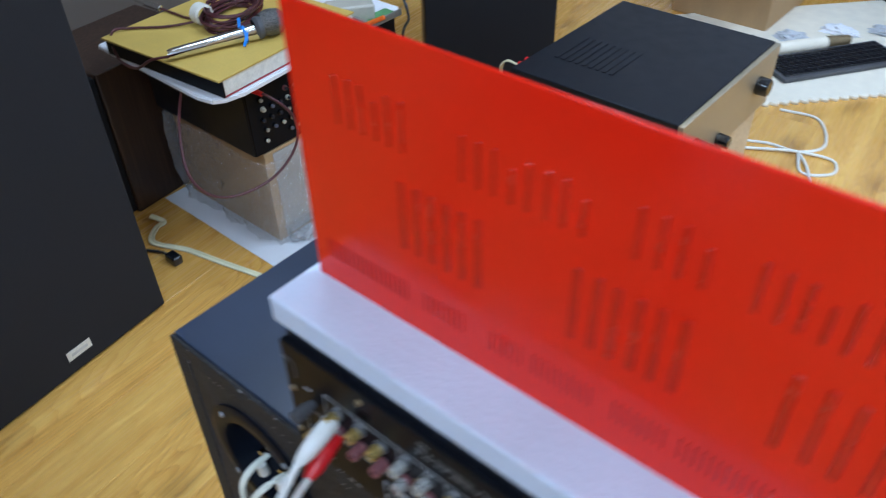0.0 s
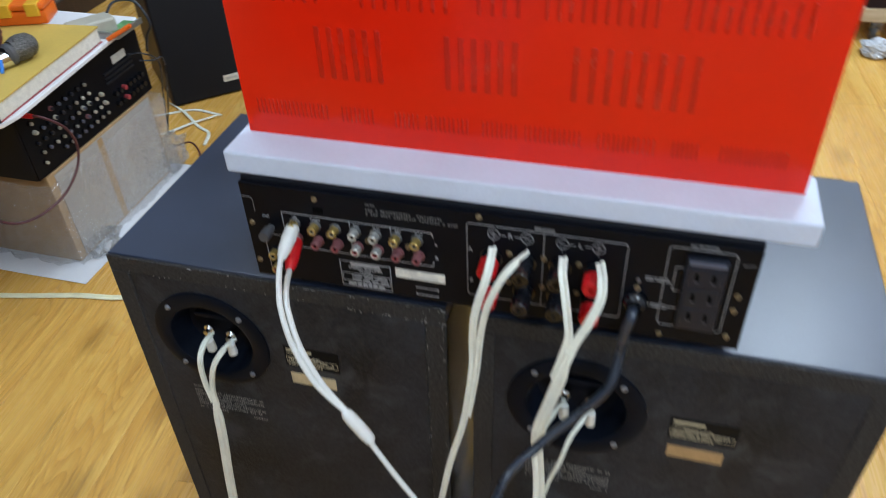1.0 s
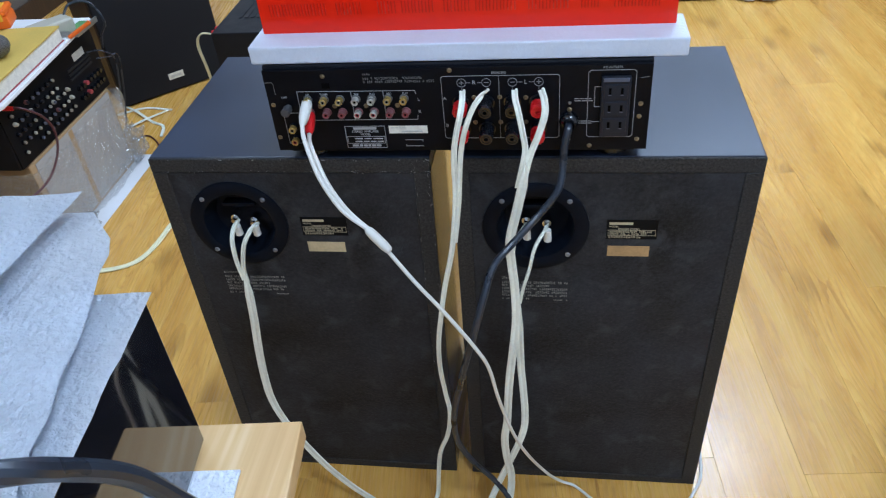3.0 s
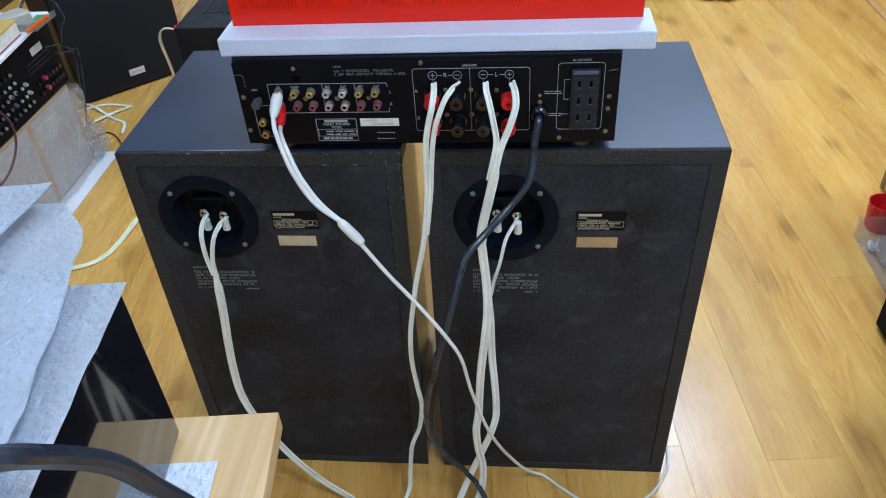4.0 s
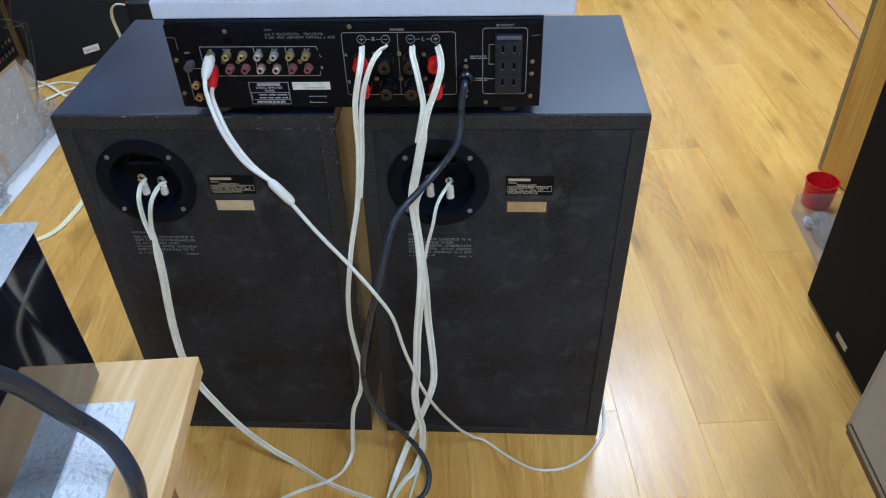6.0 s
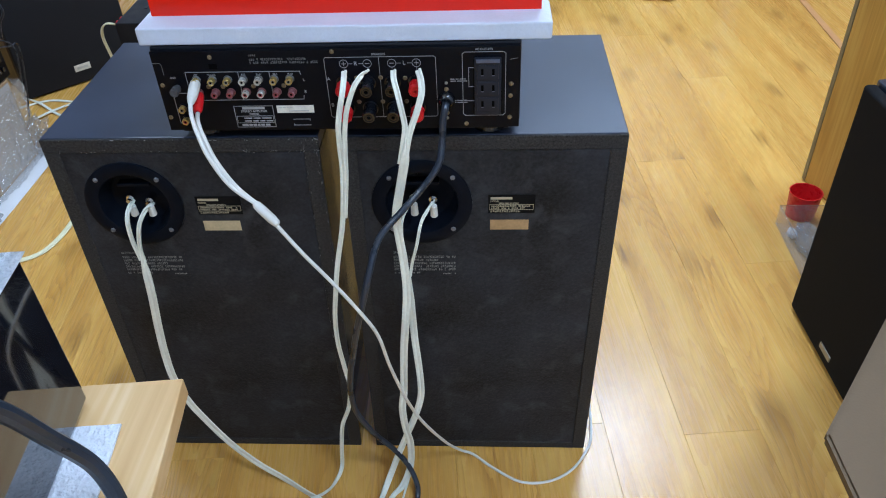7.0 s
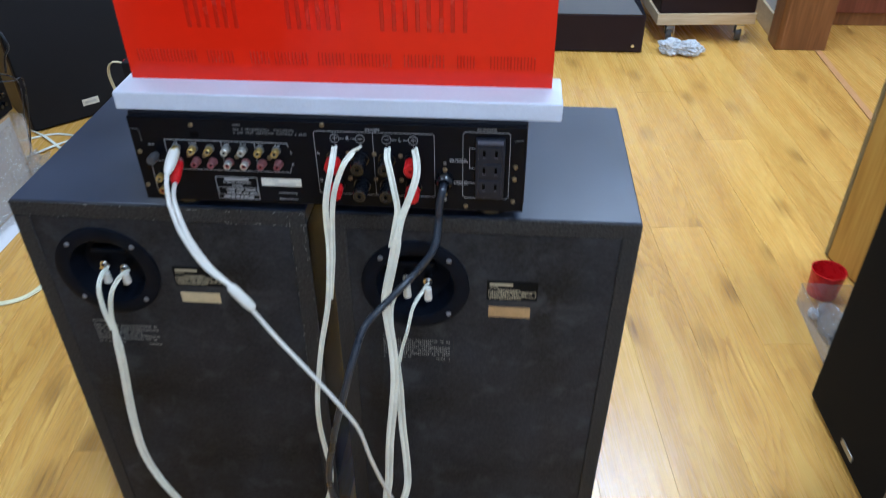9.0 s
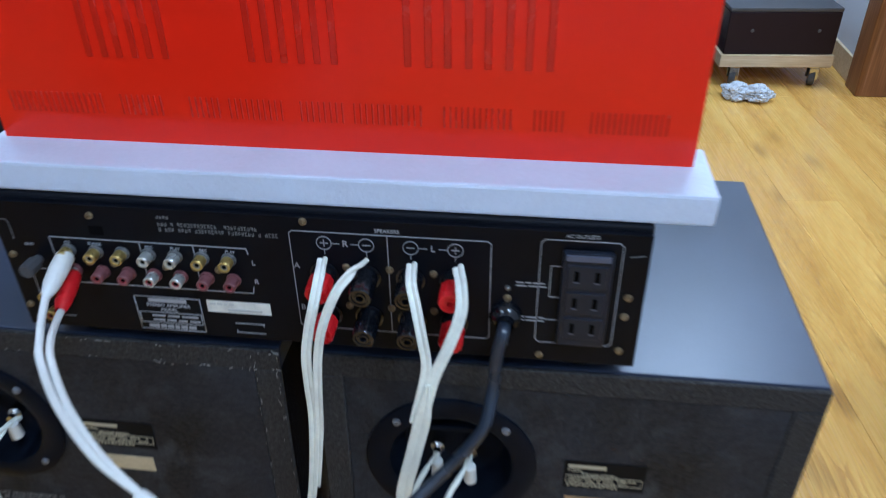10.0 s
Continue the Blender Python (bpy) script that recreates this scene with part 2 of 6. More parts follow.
l_2.new(n_["Principled BSDF"].inputs["Base Color"].links[0].from_socket, scm.inputs["A"])
scm.inputs["B"].default_value = (0.074, 0.080, 0.092, 1)
l_2.new(scm.outputs["Result"], n_["Principled BSDF"].inputs["Base Color"])
# the blue sheen on the tops is put into this base colour
M_spktop = textured("black_vinyl_sheen_tint", (0.020, 0.029, 0.054), 0.32, spec=0.75, vary=0.25, scale=14, fine=500, bump=0.12, bumpscale=700, depth=0.0006, roughvary=0.07)
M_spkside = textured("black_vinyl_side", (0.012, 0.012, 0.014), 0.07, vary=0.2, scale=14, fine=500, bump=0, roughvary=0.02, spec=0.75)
M_spkraw = textured("raw_particle_board", (0.33, 0.24, 0.11), 0.85, vary=0.3, scale=60, fine=500, bump=0.4)
M_dish = textured("black_moulded_plastic", (0.0050, 0.0070, 0.0125), 0.36, spec=0.07, vary=0.2, scale=40, fine=500, bump=0.06)
M_outlet = textured("grey_black_plastic", (0.012, 0.015, 0.024), 0.42, spec=0.3, vary=0.2, bump=0.05)
M_outletlip = textured("blue_grey_plastic", (0.085, 0.095, 0.135), 0.4, vary=0.2, bump=0.02)
M_void = textured("black_recess", (0.002, 0.002, 0.0025), 0.6, vary=0.2, spec=0.04)
M_dullsteel = textured("tarnished_screw_steel", (0.22, 0.225, 0.24), 0.5, 0.35, vary=0.2, scale=200)
M_sleeve = textured("grey_socket_sleeve", (0.33, 0.32, 0.27), 0.35, 0.35, vary=0.12, scale=200, bump=0)
M_jackbase = textured("grey_socket_base", (0.13, 0.13, 0.125), 0.4, vary=0.2, scale=200, bump=0)
M_goldsleeve = textured("gilt_socket_sleeve", (0.55, 0.40, 0.13), 0.3, 0.7, vary=0.12, scale=200, bump=0)
M_silversleeve = textured("bright_socket_sleeve", (0.62, 0.62, 0.58), 0.3, 0.6, vary=0.12, scale=200, bump=0)
M_chipped = textured("pale_chipped_board", (0.26, 0.25, 0.235), 0.8, vary=0.5, scale=200, fine=900, bump=0.5)
M_sleevered = textured("pink_grey_socket_sleeve", (0.20, 0.075, 0.08), 0.4, 0.1, vary=0.12, scale=200, bump=0)
M_steel = textured("dull_screw_steel", (0.42, 0.42, 0.4), 0.38, 0.9, vary=0.2, scale=200)
M_chrome = textured("chrome", (0.7, 0.7, 0.7), 0.12, 1.0, vary=0.05, bump=0)
M_gold = textured("brass_screw", (0.24, 0.18, 0.10), 0.45, 0.5, vary=0.25, scale=300)
M_black_ink = textured("black_label", (0.004, 0.0045, 0.006), 0.45, spec=0.1, vary=0.2, bump=0.03)
M_goldink = textured("gold_print", (0.46, 0.40, 0.27), 0.45, vary=0.15, bump=0)
M_silverink = textured("grey_print", (0.52, 0.52, 0.49), 0.5, vary=0.2, bump=0)
M_noticeink = textured("dim_notice_print", (0.25, 0.25, 0.235), 0.55, vary=0.4, scale=300, bump=0)
M_faintink = textured("faded_grey_print", (0.15, 0.15, 0.15), 0.6, vary=0.5, scale=400, bump=0)
M_panelink = textured("silver_screen_print", (0.34, 0.34, 0.35), 0.5, vary=0.12, bump=0)
M_beige = textured("aged_paper_sticker", (0.52, 0.42, 0.25), 0.75, vary=0.2, scale=60, fine=300)
M_beige_dark = textured("browned_paper_sticker", (0.4, 0.25, 0.11), 0.75, vary=0.25, scale=60, fine=300)
M_whitelabel = textured("white_sticker", (0.72, 0.7, 0.62), 0.6, vary=0.15, scale=90, fine=400)
M_amppanel = textured("black_painted_steel", (0.0030, 0.0036, 0.0062), 0.4, spec=0.12, vary=0.2, scale=30, fine=600, bump=0.12, bumpscale=900, depth=0.0004)
M_ampcase = textured("black_amp_case", (0.010, 0.011, 0.015), 0.38, spec=0.25, vary=0.2, scale=30, fine=600, bump=0.12, bumpscale=900, depth=0.0004)
M_redplastic = textured("red_plastic", (0.62, 0.012, 0.016), 0.3, vary=0.12, scale=80, bump=0.02)
M_clearblack = textured("black_terminal_plastic", (0.006, 0.007, 0.010), 0.16, vary=0.2, bump=0.02, spec=0.7)
M_whitejack = textured("pale_jack_plastic", (0.44, 0.42, 0.35), 0.4, vary=0.1, bump=0)
M_redjack = textured("red_jack_plastic", (0.36, 0.05, 0.06), 0.4, vary=0.1, bump=0)
M_cable = textured("white_cable_sheath", (0.84, 0.86, 0.76), 0.45, vary=0.14, scale=25, fine=250, bump=0.08)
M_rca = textured("white_signal_cable", (0.76, 0.76, 0.71), 0.4, vary=0.06, scale=25, bump=0.03)
M_cablecream = textured("cream_cable_sheath", (0.78, 0.74, 0.50), 0.5, vary=0.14, scale=25, fine=250, bump=0.06)
M_power = textured("black_rubber_cord", (0.022, 0.03, 0.045), 0.3, vary=0.2, bump=0.03)
M_foam = textured("white_polystyrene", (0.61, 0.66, 0.77), 0.75, vary=0.05, scale=20, fine=260, bump=0.35, bumpscale=260, depth=0.0015)
M_foamsheet = textured("white_foam_sheet", (0.73, 0.78, 0.86), 0.42, vary=0.10, scale=22, fine=150, bump=1.0, bumpscale=210, depth=0.0045)
M_gloss = textured("gloss_black_lacquer", (0.004, 0.005, 0.010), 0.05, vary=0.1, bump=0, coat=1.0, roughvary=0.02)
M_card = textured("brown_carton", (0.42, 0.27, 0.13), 0.8, vary=0.12, scale=12, fine=250, bump=0.2, stretch=(1, 1, 0.2))
M_paper = textured("white_paper", (0.78, 0.79, 0.82), 0.7, vary=0.04, scale=10, bump=0.05)
M_greycard = textured("grey_carton_print", (0.40, 0.375, 0.35), 0.7, vary=0.12, scale=14, fine=200, bump=0.1)
M_yellow = textured("yellow_card", (0.56, 0.39, 0.085), 0.6, vary=0.1, scale=14, fine=240, bump=0.1)
M_darkspk = textured("charcoal_grille_cloth", (0.0105, 0.0105, 0.013), 0.85, vary=0.25, scale=500, fine=1500, bump=0.4, bumpscale=1400, depth=0.0006, spec=0.3)
M_dustcloth = textured("dusty_charcoal_cloth", (0.019, 0.0195, 0.023), 0.85, vary=0.25, scale=500, fine=1500, bump=0.4, bumpscale=1400, depth=0.0006, spec=0.3)
M_blackgrille = textured("black_grille_cloth", (0.006, 0.006, 0.007), 0.9, vary=0.2, scale=500, fine=1500, bump=0.3, bumpscale=1400, depth=0.0006, spec=0.2)
M_maroon = textured("maroon_cable_sheath", (0.075, 0.018, 0.022), 0.4, vary=0.2, bump=0.05)
M_mesh = textured("microphone_mesh", (0.14, 0.135, 0.13), 0.5, 0.8, vary=0.9, scale=420, fine=900, bump=1.0, bumpscale=420, depth=0.003)
M_orange = textured("orange_plastic", (0.78, 0.14, 0.008), 0.4, vary=0.08, bump=0.03)
M_amber = textured("yellow_plastic", (0.75, 0.42, 0.03), 0.4, vary=0.08, bump=0.03)
M_blue = textured("blue_tie", (0.02, 0.2, 0.65), 0.45, vary=0.1, bump=0)
M_green = textured("green_board", (0.12, 0.3, 0.12), 0.5, vary=0.3, scale=60)
M_cloth = textured("grey_white_cloth", (0.55, 0.57, 0.6), 0.9, vary=0.15, scale=40, fine=600, bump=0.5)
M_cream = textured("cream_foam_mat", (0.80, 0.74, 0.61), 0.85, vary=0.06, scale=30, fine=400, bump=0.3)
M_taupe = textured("taupe_board", (0.15, 0.098, 0.052), 0.6, vary=0.08, scale=20, fine=300, bump=0.1)
M_champagne = textured("champagne_metal", (0.45, 0.38, 0.26), 0.4, 0.6, vary=0.1, stretch=(1, 1, 20))
M_olive = textured("olive_metal", (0.26, 0.23, 0.15), 0.5, 0.3, vary=0.12)
M_darkbox = textured("dark_plum_lacquer", (0.018, 0.010, 0.015), 0.35, spec=0.2, vary=0.06, bump=0.03)
M_rubber = textured("grey_castor_rubber", (0.07, 0.07, 0.075), 0.6, vary=0.2)
M_lightpanel = textured("lamp_housing", (0.8, 0.8, 0.8), 0.5, vary=0.02, bump=0)
M_threshold = textured("salmon_threshold_strip", (0.62, 0.33, 0.14), 0.4, vary=0.1)

# red sheet, a little light passes through it
M_sign, sn, sl, sb = shader("red_acrylic", (0.78, 0.016, 0.002), 0.2, 0.0, 0.0, 0.36)
nz = sn.new("ShaderNodeTexNoise")
nz.inputs["Scale"].default_value = 7
nr = sn.new("ShaderNodeMapRange")
nr.inputs["To Min"].default_value, nr.inputs["To Max"].default_value = 0.15, 0.27
sl.new(nz.outputs[0], nr.inputs["Value"])
sl.new(nr.outputs[0], sb.inputs["Roughness"])
M_signbar = textured("darker_red_relief", (0.56, 0.012, 0.002), 0.25, spec=0.5, vary=0.06, bump=0)

# thin clear wrap
M_wrap, wrn, wrl, wrb = shader("clear_plastic_wrap", (1, 1, 1), 0.12)
tr_ = wrn.new("ShaderNodeBsdfTransparent")
tr_.inputs[0].default_value = (0.93, 0.94, 0.95, 1)
gl_ = wrn.new("ShaderNodeBsdfGlossy")
gl_.inputs["Roughness"].default_value = 0.10
fz = wrn.new("ShaderNodeTexNoise")
fz.inputs["Scale"].default_value, fz.inputs["Detail"].default_value = 34, 6
bz = wrn.new("ShaderNodeBump")
bz.inputs["Strength"].default_value, bz.inputs["Distance"].default_value = 1.0, 0.02
wrl.new(fz.outputs[0], bz.inputs["Height"])
wrl.new(bz.outputs[0], gl_.inputs["Normal"])
df_ = wrn.new("ShaderNodeBsdfDiffuse")
df_.inputs[0].default_value = (0.8, 0.82, 0.84, 1)
mx_ = wrn.new("ShaderNodeMixShader")
mx_.inputs[0].default_value = 0.33
m2_ = wrn.new("ShaderNodeMixShader")
m2_.inputs[0].default_value = 0.28
wrl.new(gl_.outputs[0], m2_.inputs[1])
wrl.new(df_.outputs[0], m2_.inputs[2])
wrl.new(tr_.outputs[0], mx_.inputs[1])
wrl.new(m2_.outputs[0], mx_.inputs[2])
wrl.new(mx_.outputs[0], wrn["Material Output"].inputs[0])


# ---- mesh helpers ----
ROOT = {}


def thing(name, x, y, z, label, category, group="", rz=0.0, kind=""):
    ob = new(name)
    ob.empty_display_size = 0.05
    ob.matrix_world = pose(x, y, z, 0, 0, rz)
    ROOT[ob] = pose(x, y, z, 0, 0, rz)
    return tagged(ob, label, category, group, kind)


def mesh_of(name, bm, material, smooth=35):
    me = bpy.data.meshes.new(name)
    bmesh.ops.recalc_face_normals(bm, faces=bm.faces[:])
    # broad faces between narrow bevels stay flat
    size = {f: f.calc_area() for f in bm.faces}
    soft = [size[f] < 6 * max([size[g] for e in f.edges for g in e.link_faces if g is not f], default=1e9) for f in bm.faces]
    bm.to_mesh(me)
    bm.free()
    me.materials.append(material)
    if smooth:
        me.shade_smooth()
        me.set_sharp_from_angle(angle=radians(smooth))
        me.polygons.foreach_set("use_smooth", soft)
    return me


def part(name, bm, material, parent, label="", local=False):
    """A bmesh in world coordinates (or in the thing's own) becomes one mesh under a thing or under a part."""
    m = ROOT[parent]
    if not local:
        bm.transform(m.inverted())
    ob = new(name, mesh_of(name, bm, material))
    ob.parent = parent
    ROOT[ob] = m
    return tagged(ob, label)


def single(name, bm, material, label="", category="", group="", kind=""):
    return tagged(new(name, mesh_of(name, bm, material)), label, category, group, kind)


def box(x0, y0, z0, x1, y1, z1, bevel=0.0, seg=2, m=None):
    bm = bmesh.new()
    bmesh.ops.create_cube(bm, size=1)
    for v in bm.verts:
        v.co = Vector(((x0 + x1) / 2 + v.co.x * (x1 - x0), (y0 + y1) / 2 + v.co.y * (y1 - y0), (z0 + z1) / 2 + v.co.z * (z1 - z0)))
    if bevel:
        bmesh.ops.bevel(bm, geom=bm.edges[:], offset=bevel, segments=seg, profile=0.5, affect="EDGES")
    if m:
        bm.transform(m)
    return bm


def cyl(p0, p1, r, r2=None, n=20, bevel=0.0):
    p0, p1 = Vector(p0), Vector(p1)
    d = p1 - p0
    bm = bmesh.new()
    bmesh.ops.create_cone(bm, cap_ends=True, segments=n, radius1=r, radius2=r if r2 is None else r2, depth=d.length)
    if bevel:
        rim = [e for e in bm.edges if any(len(f.verts) > 4 for f in e.link_faces)]
        bmesh.ops.bevel(bm, geom=rim, offset=bevel, segments=2, affect="EDGES")
    bm.transform(Matrix.Translation((p0 + p1) / 2) @ d.to_track_quat("Z", "Y").to_matrix().to_4x4())
    return bm


def lathe(profile, m=None, n=32):
    """Turns (radius, height) pairs round the z axis."""
    bm = bmesh.new()
    rings = []
    for r, h in profile:
        rings.append([bm.verts.new((r * math.cos(2 * math.pi * i / n), r * math.sin(2 * math.pi * i / n), h)) for i in range(n)])
    for a, b in zip(rings, rings[1:]):
        for i in range(n):
            bm.faces.new((a[i], a[(i + 1) % n], b[(i + 1) % n], b[i]))
    bmesh.ops.remove_doubles(bm, verts=bm.verts[:], dist=1e-6)
    if m:
        bm.transform(m)
    return bm


def prism(poly, z0, z1, bevel=0.0, m=None):
    bm = bmesh.new()
    low = [bm.verts.new((x, y, z0)) for x, y in poly]
    top = [bm.verts.new((x, y, z1)) for x, y in poly]
    bm.faces.new(low[::-1])
    bm.faces.new(top)
    k = len(poly)
    for i in range(k):
        bm.faces.new((low[i], low[(i + 1) % k], top[(i + 1) % k], top[i]))
    if bevel:
        bmesh.ops.bevel(bm, geom=bm.edges[:], offset=bevel, segments=2, affect="EDGES")
    if m:
        bm.transform(m)
    return bm


def joined(*bms, m=None):
    out = bmesh.new()
    for b in bms:
        me = bpy.data.meshes.new("tmp")
        b.to_mesh(me)
        b.free()
        out.from_mesh(me)
        bpy.data.meshes.remove(me)
    if m:
        out.transform(m)
    return out


def spline(points, step=8):
    """A smooth line through the points."""
    p = [Vector(q) for q in points]
    p = [2 * p[0] - p[1]] + p + [2 * p[-1] - p[-2]]
    out = []
    for i in range(1, len(p) - 2):
        a, b, c, d = p[i - 1:i + 3]
        for k in range(step):
            t = k / step
            out.append(0.5 * (2 * b + (c - a) * t + (2 * a - 5 * b + 4 * c - d) * t * t + (3 * b - 3 * c + d - a) * t ** 3))
    return out + [p[-2]]


def tube(points, r, n=10, wide=None, facing=(0, -1, 0), step=8, smooth=True, taper=False):
    """A cable along the points; wide makes it a flat ribbon whose broad side faces the given way."""
    line = spline(points, step) if smooth else [Vector(q) for q in points]
    n = n if wide is None else 16
    bm = bmesh.new()
    rings = []
    side = None
    for i, q in enumerate(line):
        d = (line[min(i + 1, len(line) - 1)] - line[max(i - 1, 0)]).normalized()
        f = Vector(facing)
        s = d.cross(f)
        if s.length < 0.15:
            s = side if side is not None else d.orthogonal()
        s = (s - d * s.dot(d)).normalized()
        if side is not None and s.dot(side) < 0 and wide is None:
            s = -s
        if side is not None and wide is not None:
            if s.dot(side) < 0:
                s = -s
            s = (s * 0.4 + side * 0.6)
            s = (s - d * s.dot(d)).normalized()
        side = s
        u = s.cross(d)
        w = (wide or r) * (min(1.0, 0.3 + 0.08 * i) if taper else 1.0)
        ring = []
        for k in range(n):
            a = 2 * math.pi * k / n
            # a flat cable is two cores side by side with a seam between them
            lift = r * (math.sin(a) if wide is None else math.copysign(abs(math.sin(2 * a)) ** 0.6 * (0.75 if abs(math.cos(a)) > 0.2 else 0) + 0.25 * abs(math.sin(a)), math.sin(a)))
            ring.append(bm.verts.new(q + s * (w * math.cos(a)) + u * lift))
        rings.append(ring)
    for a, b in zip(rings, rings[1:]):
        for k in range(n):
            bm.faces.new((a[k], a[(k + 1) % n], b[(k + 1) % n], b[k]))
    bm.faces.new(rings[0][::-1])
    bm.faces.new(rings[-1])
    return bm


def sheet(x0, y0, x1, y1, nx, ny, height, thick=0.002, m=None):
    """A thin sheet whose height over (x, y) is given by a function; it has thickness."""
    bm = bmesh.new()
    lay = []
    for s in (0, 1):
        g = [[bm.verts.new((x0 + (x1 - x0) * i / nx, y0 + (y1 - y0) * j / ny, height(i / nx, j / ny) + s * thick)) for j in range(ny + 1)] for i in range(nx + 1)]
        lay.append(g)
    for s, g in enumerate(lay):
        for i in range(nx):
            for j in range(ny):
                q = (g[i][j], g[i + 1][j], g[i + 1][j + 1], g[i][j + 1])
                bm.faces.new(q if s else q[::-1])
    a, b = lay
    edge = [(i, 0) for i in range(nx)] + [(nx, j) for j in range(ny)] + [(i, ny) for i in range(nx, 0, -1)] + [(0, j) for j in range(ny, 0, -1)]
    for (i, j), (k, l_) in zip(edge, edge[1:] + edge[:1]):
        bm.faces.new((a[i][j], a[k][l_], b[k][l_], b[i][j]))
    if m:
        bm.transform(m)
    return bm


def screw(name, x, y, z, r, material, parent):
    """A cross-head screw on a face that looks towards -y."""
    head = lathe([(0, 0.0016), (r * 0.25, 0.0008), (r * 0.3, 0.0019), (r * 0.8, 0.0015), (r, 0.0), (r, -0.001)], pose(x, y, z, 90, 0, 0), 14)
    return part(name, head, material, parent)

# thin clear moulded plastic
M_clearbox, cbn, cbl, cbb = shader("clear_moulded_plastic", (1, 1, 1), 0.12)
ct_ = cbn.new("ShaderNodeBsdfTransparent")
ct_.inputs[0].default_value = (0.95, 0.95, 0.96, 1)
cd_ = cbn.new("ShaderNodeBsdfDiffuse")
cd_.inputs[0].default_value = (0.78, 0.80, 0.83, 1)
cg_ = cbn.new("ShaderNodeBsdfGlossy")
cg_.inputs["Roughness"].default_value = 0.12
cm_ = cbn.new("ShaderNodeMixShader")
cm_.inputs[0].default_value = 0.3
ce_ = cbn.new("ShaderNodeMixShader")
ce_.inputs[0].default_value = 0.13
cbl.new(cd_.outputs[0], cm_.inputs[1])
cbl.new(cg_.outputs[0], cm_.inputs[2])
cbl.new(ct_.outputs[0], ce_.inputs[1])
cbl.new(cm_.outputs[0], ce_.inputs[2])
cbl.new(ce_.outputs[0], cbn["Material Output"].inputs[0])


def bar(x0, z0, x1, z1, y, thick=0.0004):
    return box(x0, y - thick, z0, x1, y, z1)


def letters(text, size, m, thick=0.0003):
    cu = bpy.data.curves.new("letters", "FONT")
    cu.body, cu.size, cu.extrude, cu.align_x, cu.align_y = text, size, thick, "CENTER", "CENTER"
    ob = new("letters", cu)
    dg = bpy.context.evaluated_depsgraph_get()
    me = ob.evaluated_get(dg).to_mesh()
    bm = bmesh.new()
    bm.from_mesh(me)
    ob.evaluated_get(dg).to_mesh_clear()
    bpy.data.objects.remove(ob)
    bpy.data.curves.remove(cu)
    bm.transform(m)
    return bm


def facing(x, y, z):
    """Pose of writing on a face that looks towards -y."""
    return pose(x, y, z, 90, 0, 0)


def outline(pts, y, w=0.0005, thick=0.0004, close=True):
    """A thin printed line round the points (x, z)."""
    out = []
    k = len(pts)
    for i in range(k if close else k - 1):
        a, b = Vector((pts[i][0], 0, pts[i][1])), Vector((pts[(i + 1) % k][0], 0, pts[(i + 1) % k][1]))
        d = b - a
        bm = box(-w / 2, -thick, -w / 2, d.length + w / 2, 0, w / 2)
        bm.transform(Matrix.Translation((a.x, y, a.z)) @ Matrix.Rotation(-math.atan2(d.z, d.x), 4, "Y"))
        out.append(bm)
    return joined(*out)


def text_lines(x0, z1, x1, z0, rows, y, rng, fill=0.5, word=0.012):
    """Rows of unreadable print as short bars."""
    out = []
    h = (z1 - z0) / rows
    for r in range(rows):
        x = x0
        zz = z1 - (r + 0.5) * h
        while x < x1 - 0.003:
            w = min(word * (0.5 + rng.random()), x1 - x)
            out.append(bar(x, zz - h * fill / 2, x + w, zz + h * fill / 2, y))
            x += w + word * 0.22
    return joined(*out)


def glyph_rows(x0, z1, x1, z0, rows, y, rng, size=0.0026, full=0.8):
    """Rows of tiny unreadable characters, each a few broken strokes."""
    out = []
    h = (z1 - z0) / rows
    for r in range(rows):
        zz = z1 - (r + 0.5) * h
        end = x1 - (x1 - x0) * (0.0 if rng.random() < 0.7 else 0.35 * rng.random())
        x = x0
        g = h * 0.31
        while x < end - size:
            if rng.random() < 0.5 + 0.5 * full:
                w = size * 0.72
                for k in rng.sample(range(5), 3):
                    if k < 3:
                        c = zz + (k - 1) * g * 0.9
                        out.append(bar(x, c - 0.0003, x + w, c + 0.0003, y, 0.0002))
                    else:
                        c = x + w * (0.15 if k == 3 else 0.7)
                        out.append(bar(c, zz - g, c + 0.0005, zz + g, y, 0.0002))
            x += size
    return joined(*out)


# ---- structure of the room ----
WX0, WX1, WY0, WY1 = -1.62, 1.562, -2.6, 3.3
single("ceiling", box(-2.0, -2.9, CEIL, 4.0, 3.7, CEIL + 0.12), M_ceil, "plain white painted ceiling", "ceiling", kind="structure")
single("wall_west", box(WX0 - 0.12, WY0, -0.02, WX0, WY1, CEIL), M_wallwest, "greige wall behind the stacked equipment, colour darkened for shadowed furniture", "wall", kind="structure")
single("wall_north", box(WX0 - 0.12, WY1, -0.02, 3.8, WY1 + 0.12, CEIL), M_wall, "cool white painted wall at the far end", "wall", kind="structure")
single("wall_south", box(WX0 - 0.12, WY0 - 0.12, -0.02, 3.8, WY0, CEIL), M_wall, "cool white painted wall behind the camera", "wall", kind="structure")
DOOR0, DOOR1 = 0.10, 2.14
single("wall_east", joined(box(WX1, DOOR1, -0.02, WX1 + 0.14, WY1, CEIL), box(WX1, WY0, -0.02, WX1 + 0.14, DOOR0, CEIL), box(WX1, DOOR0, 2.58, WX1 + 0.14, DOOR1, CEIL)), M_wall, "white wall with a wide doorway", "wall", kind="structure")
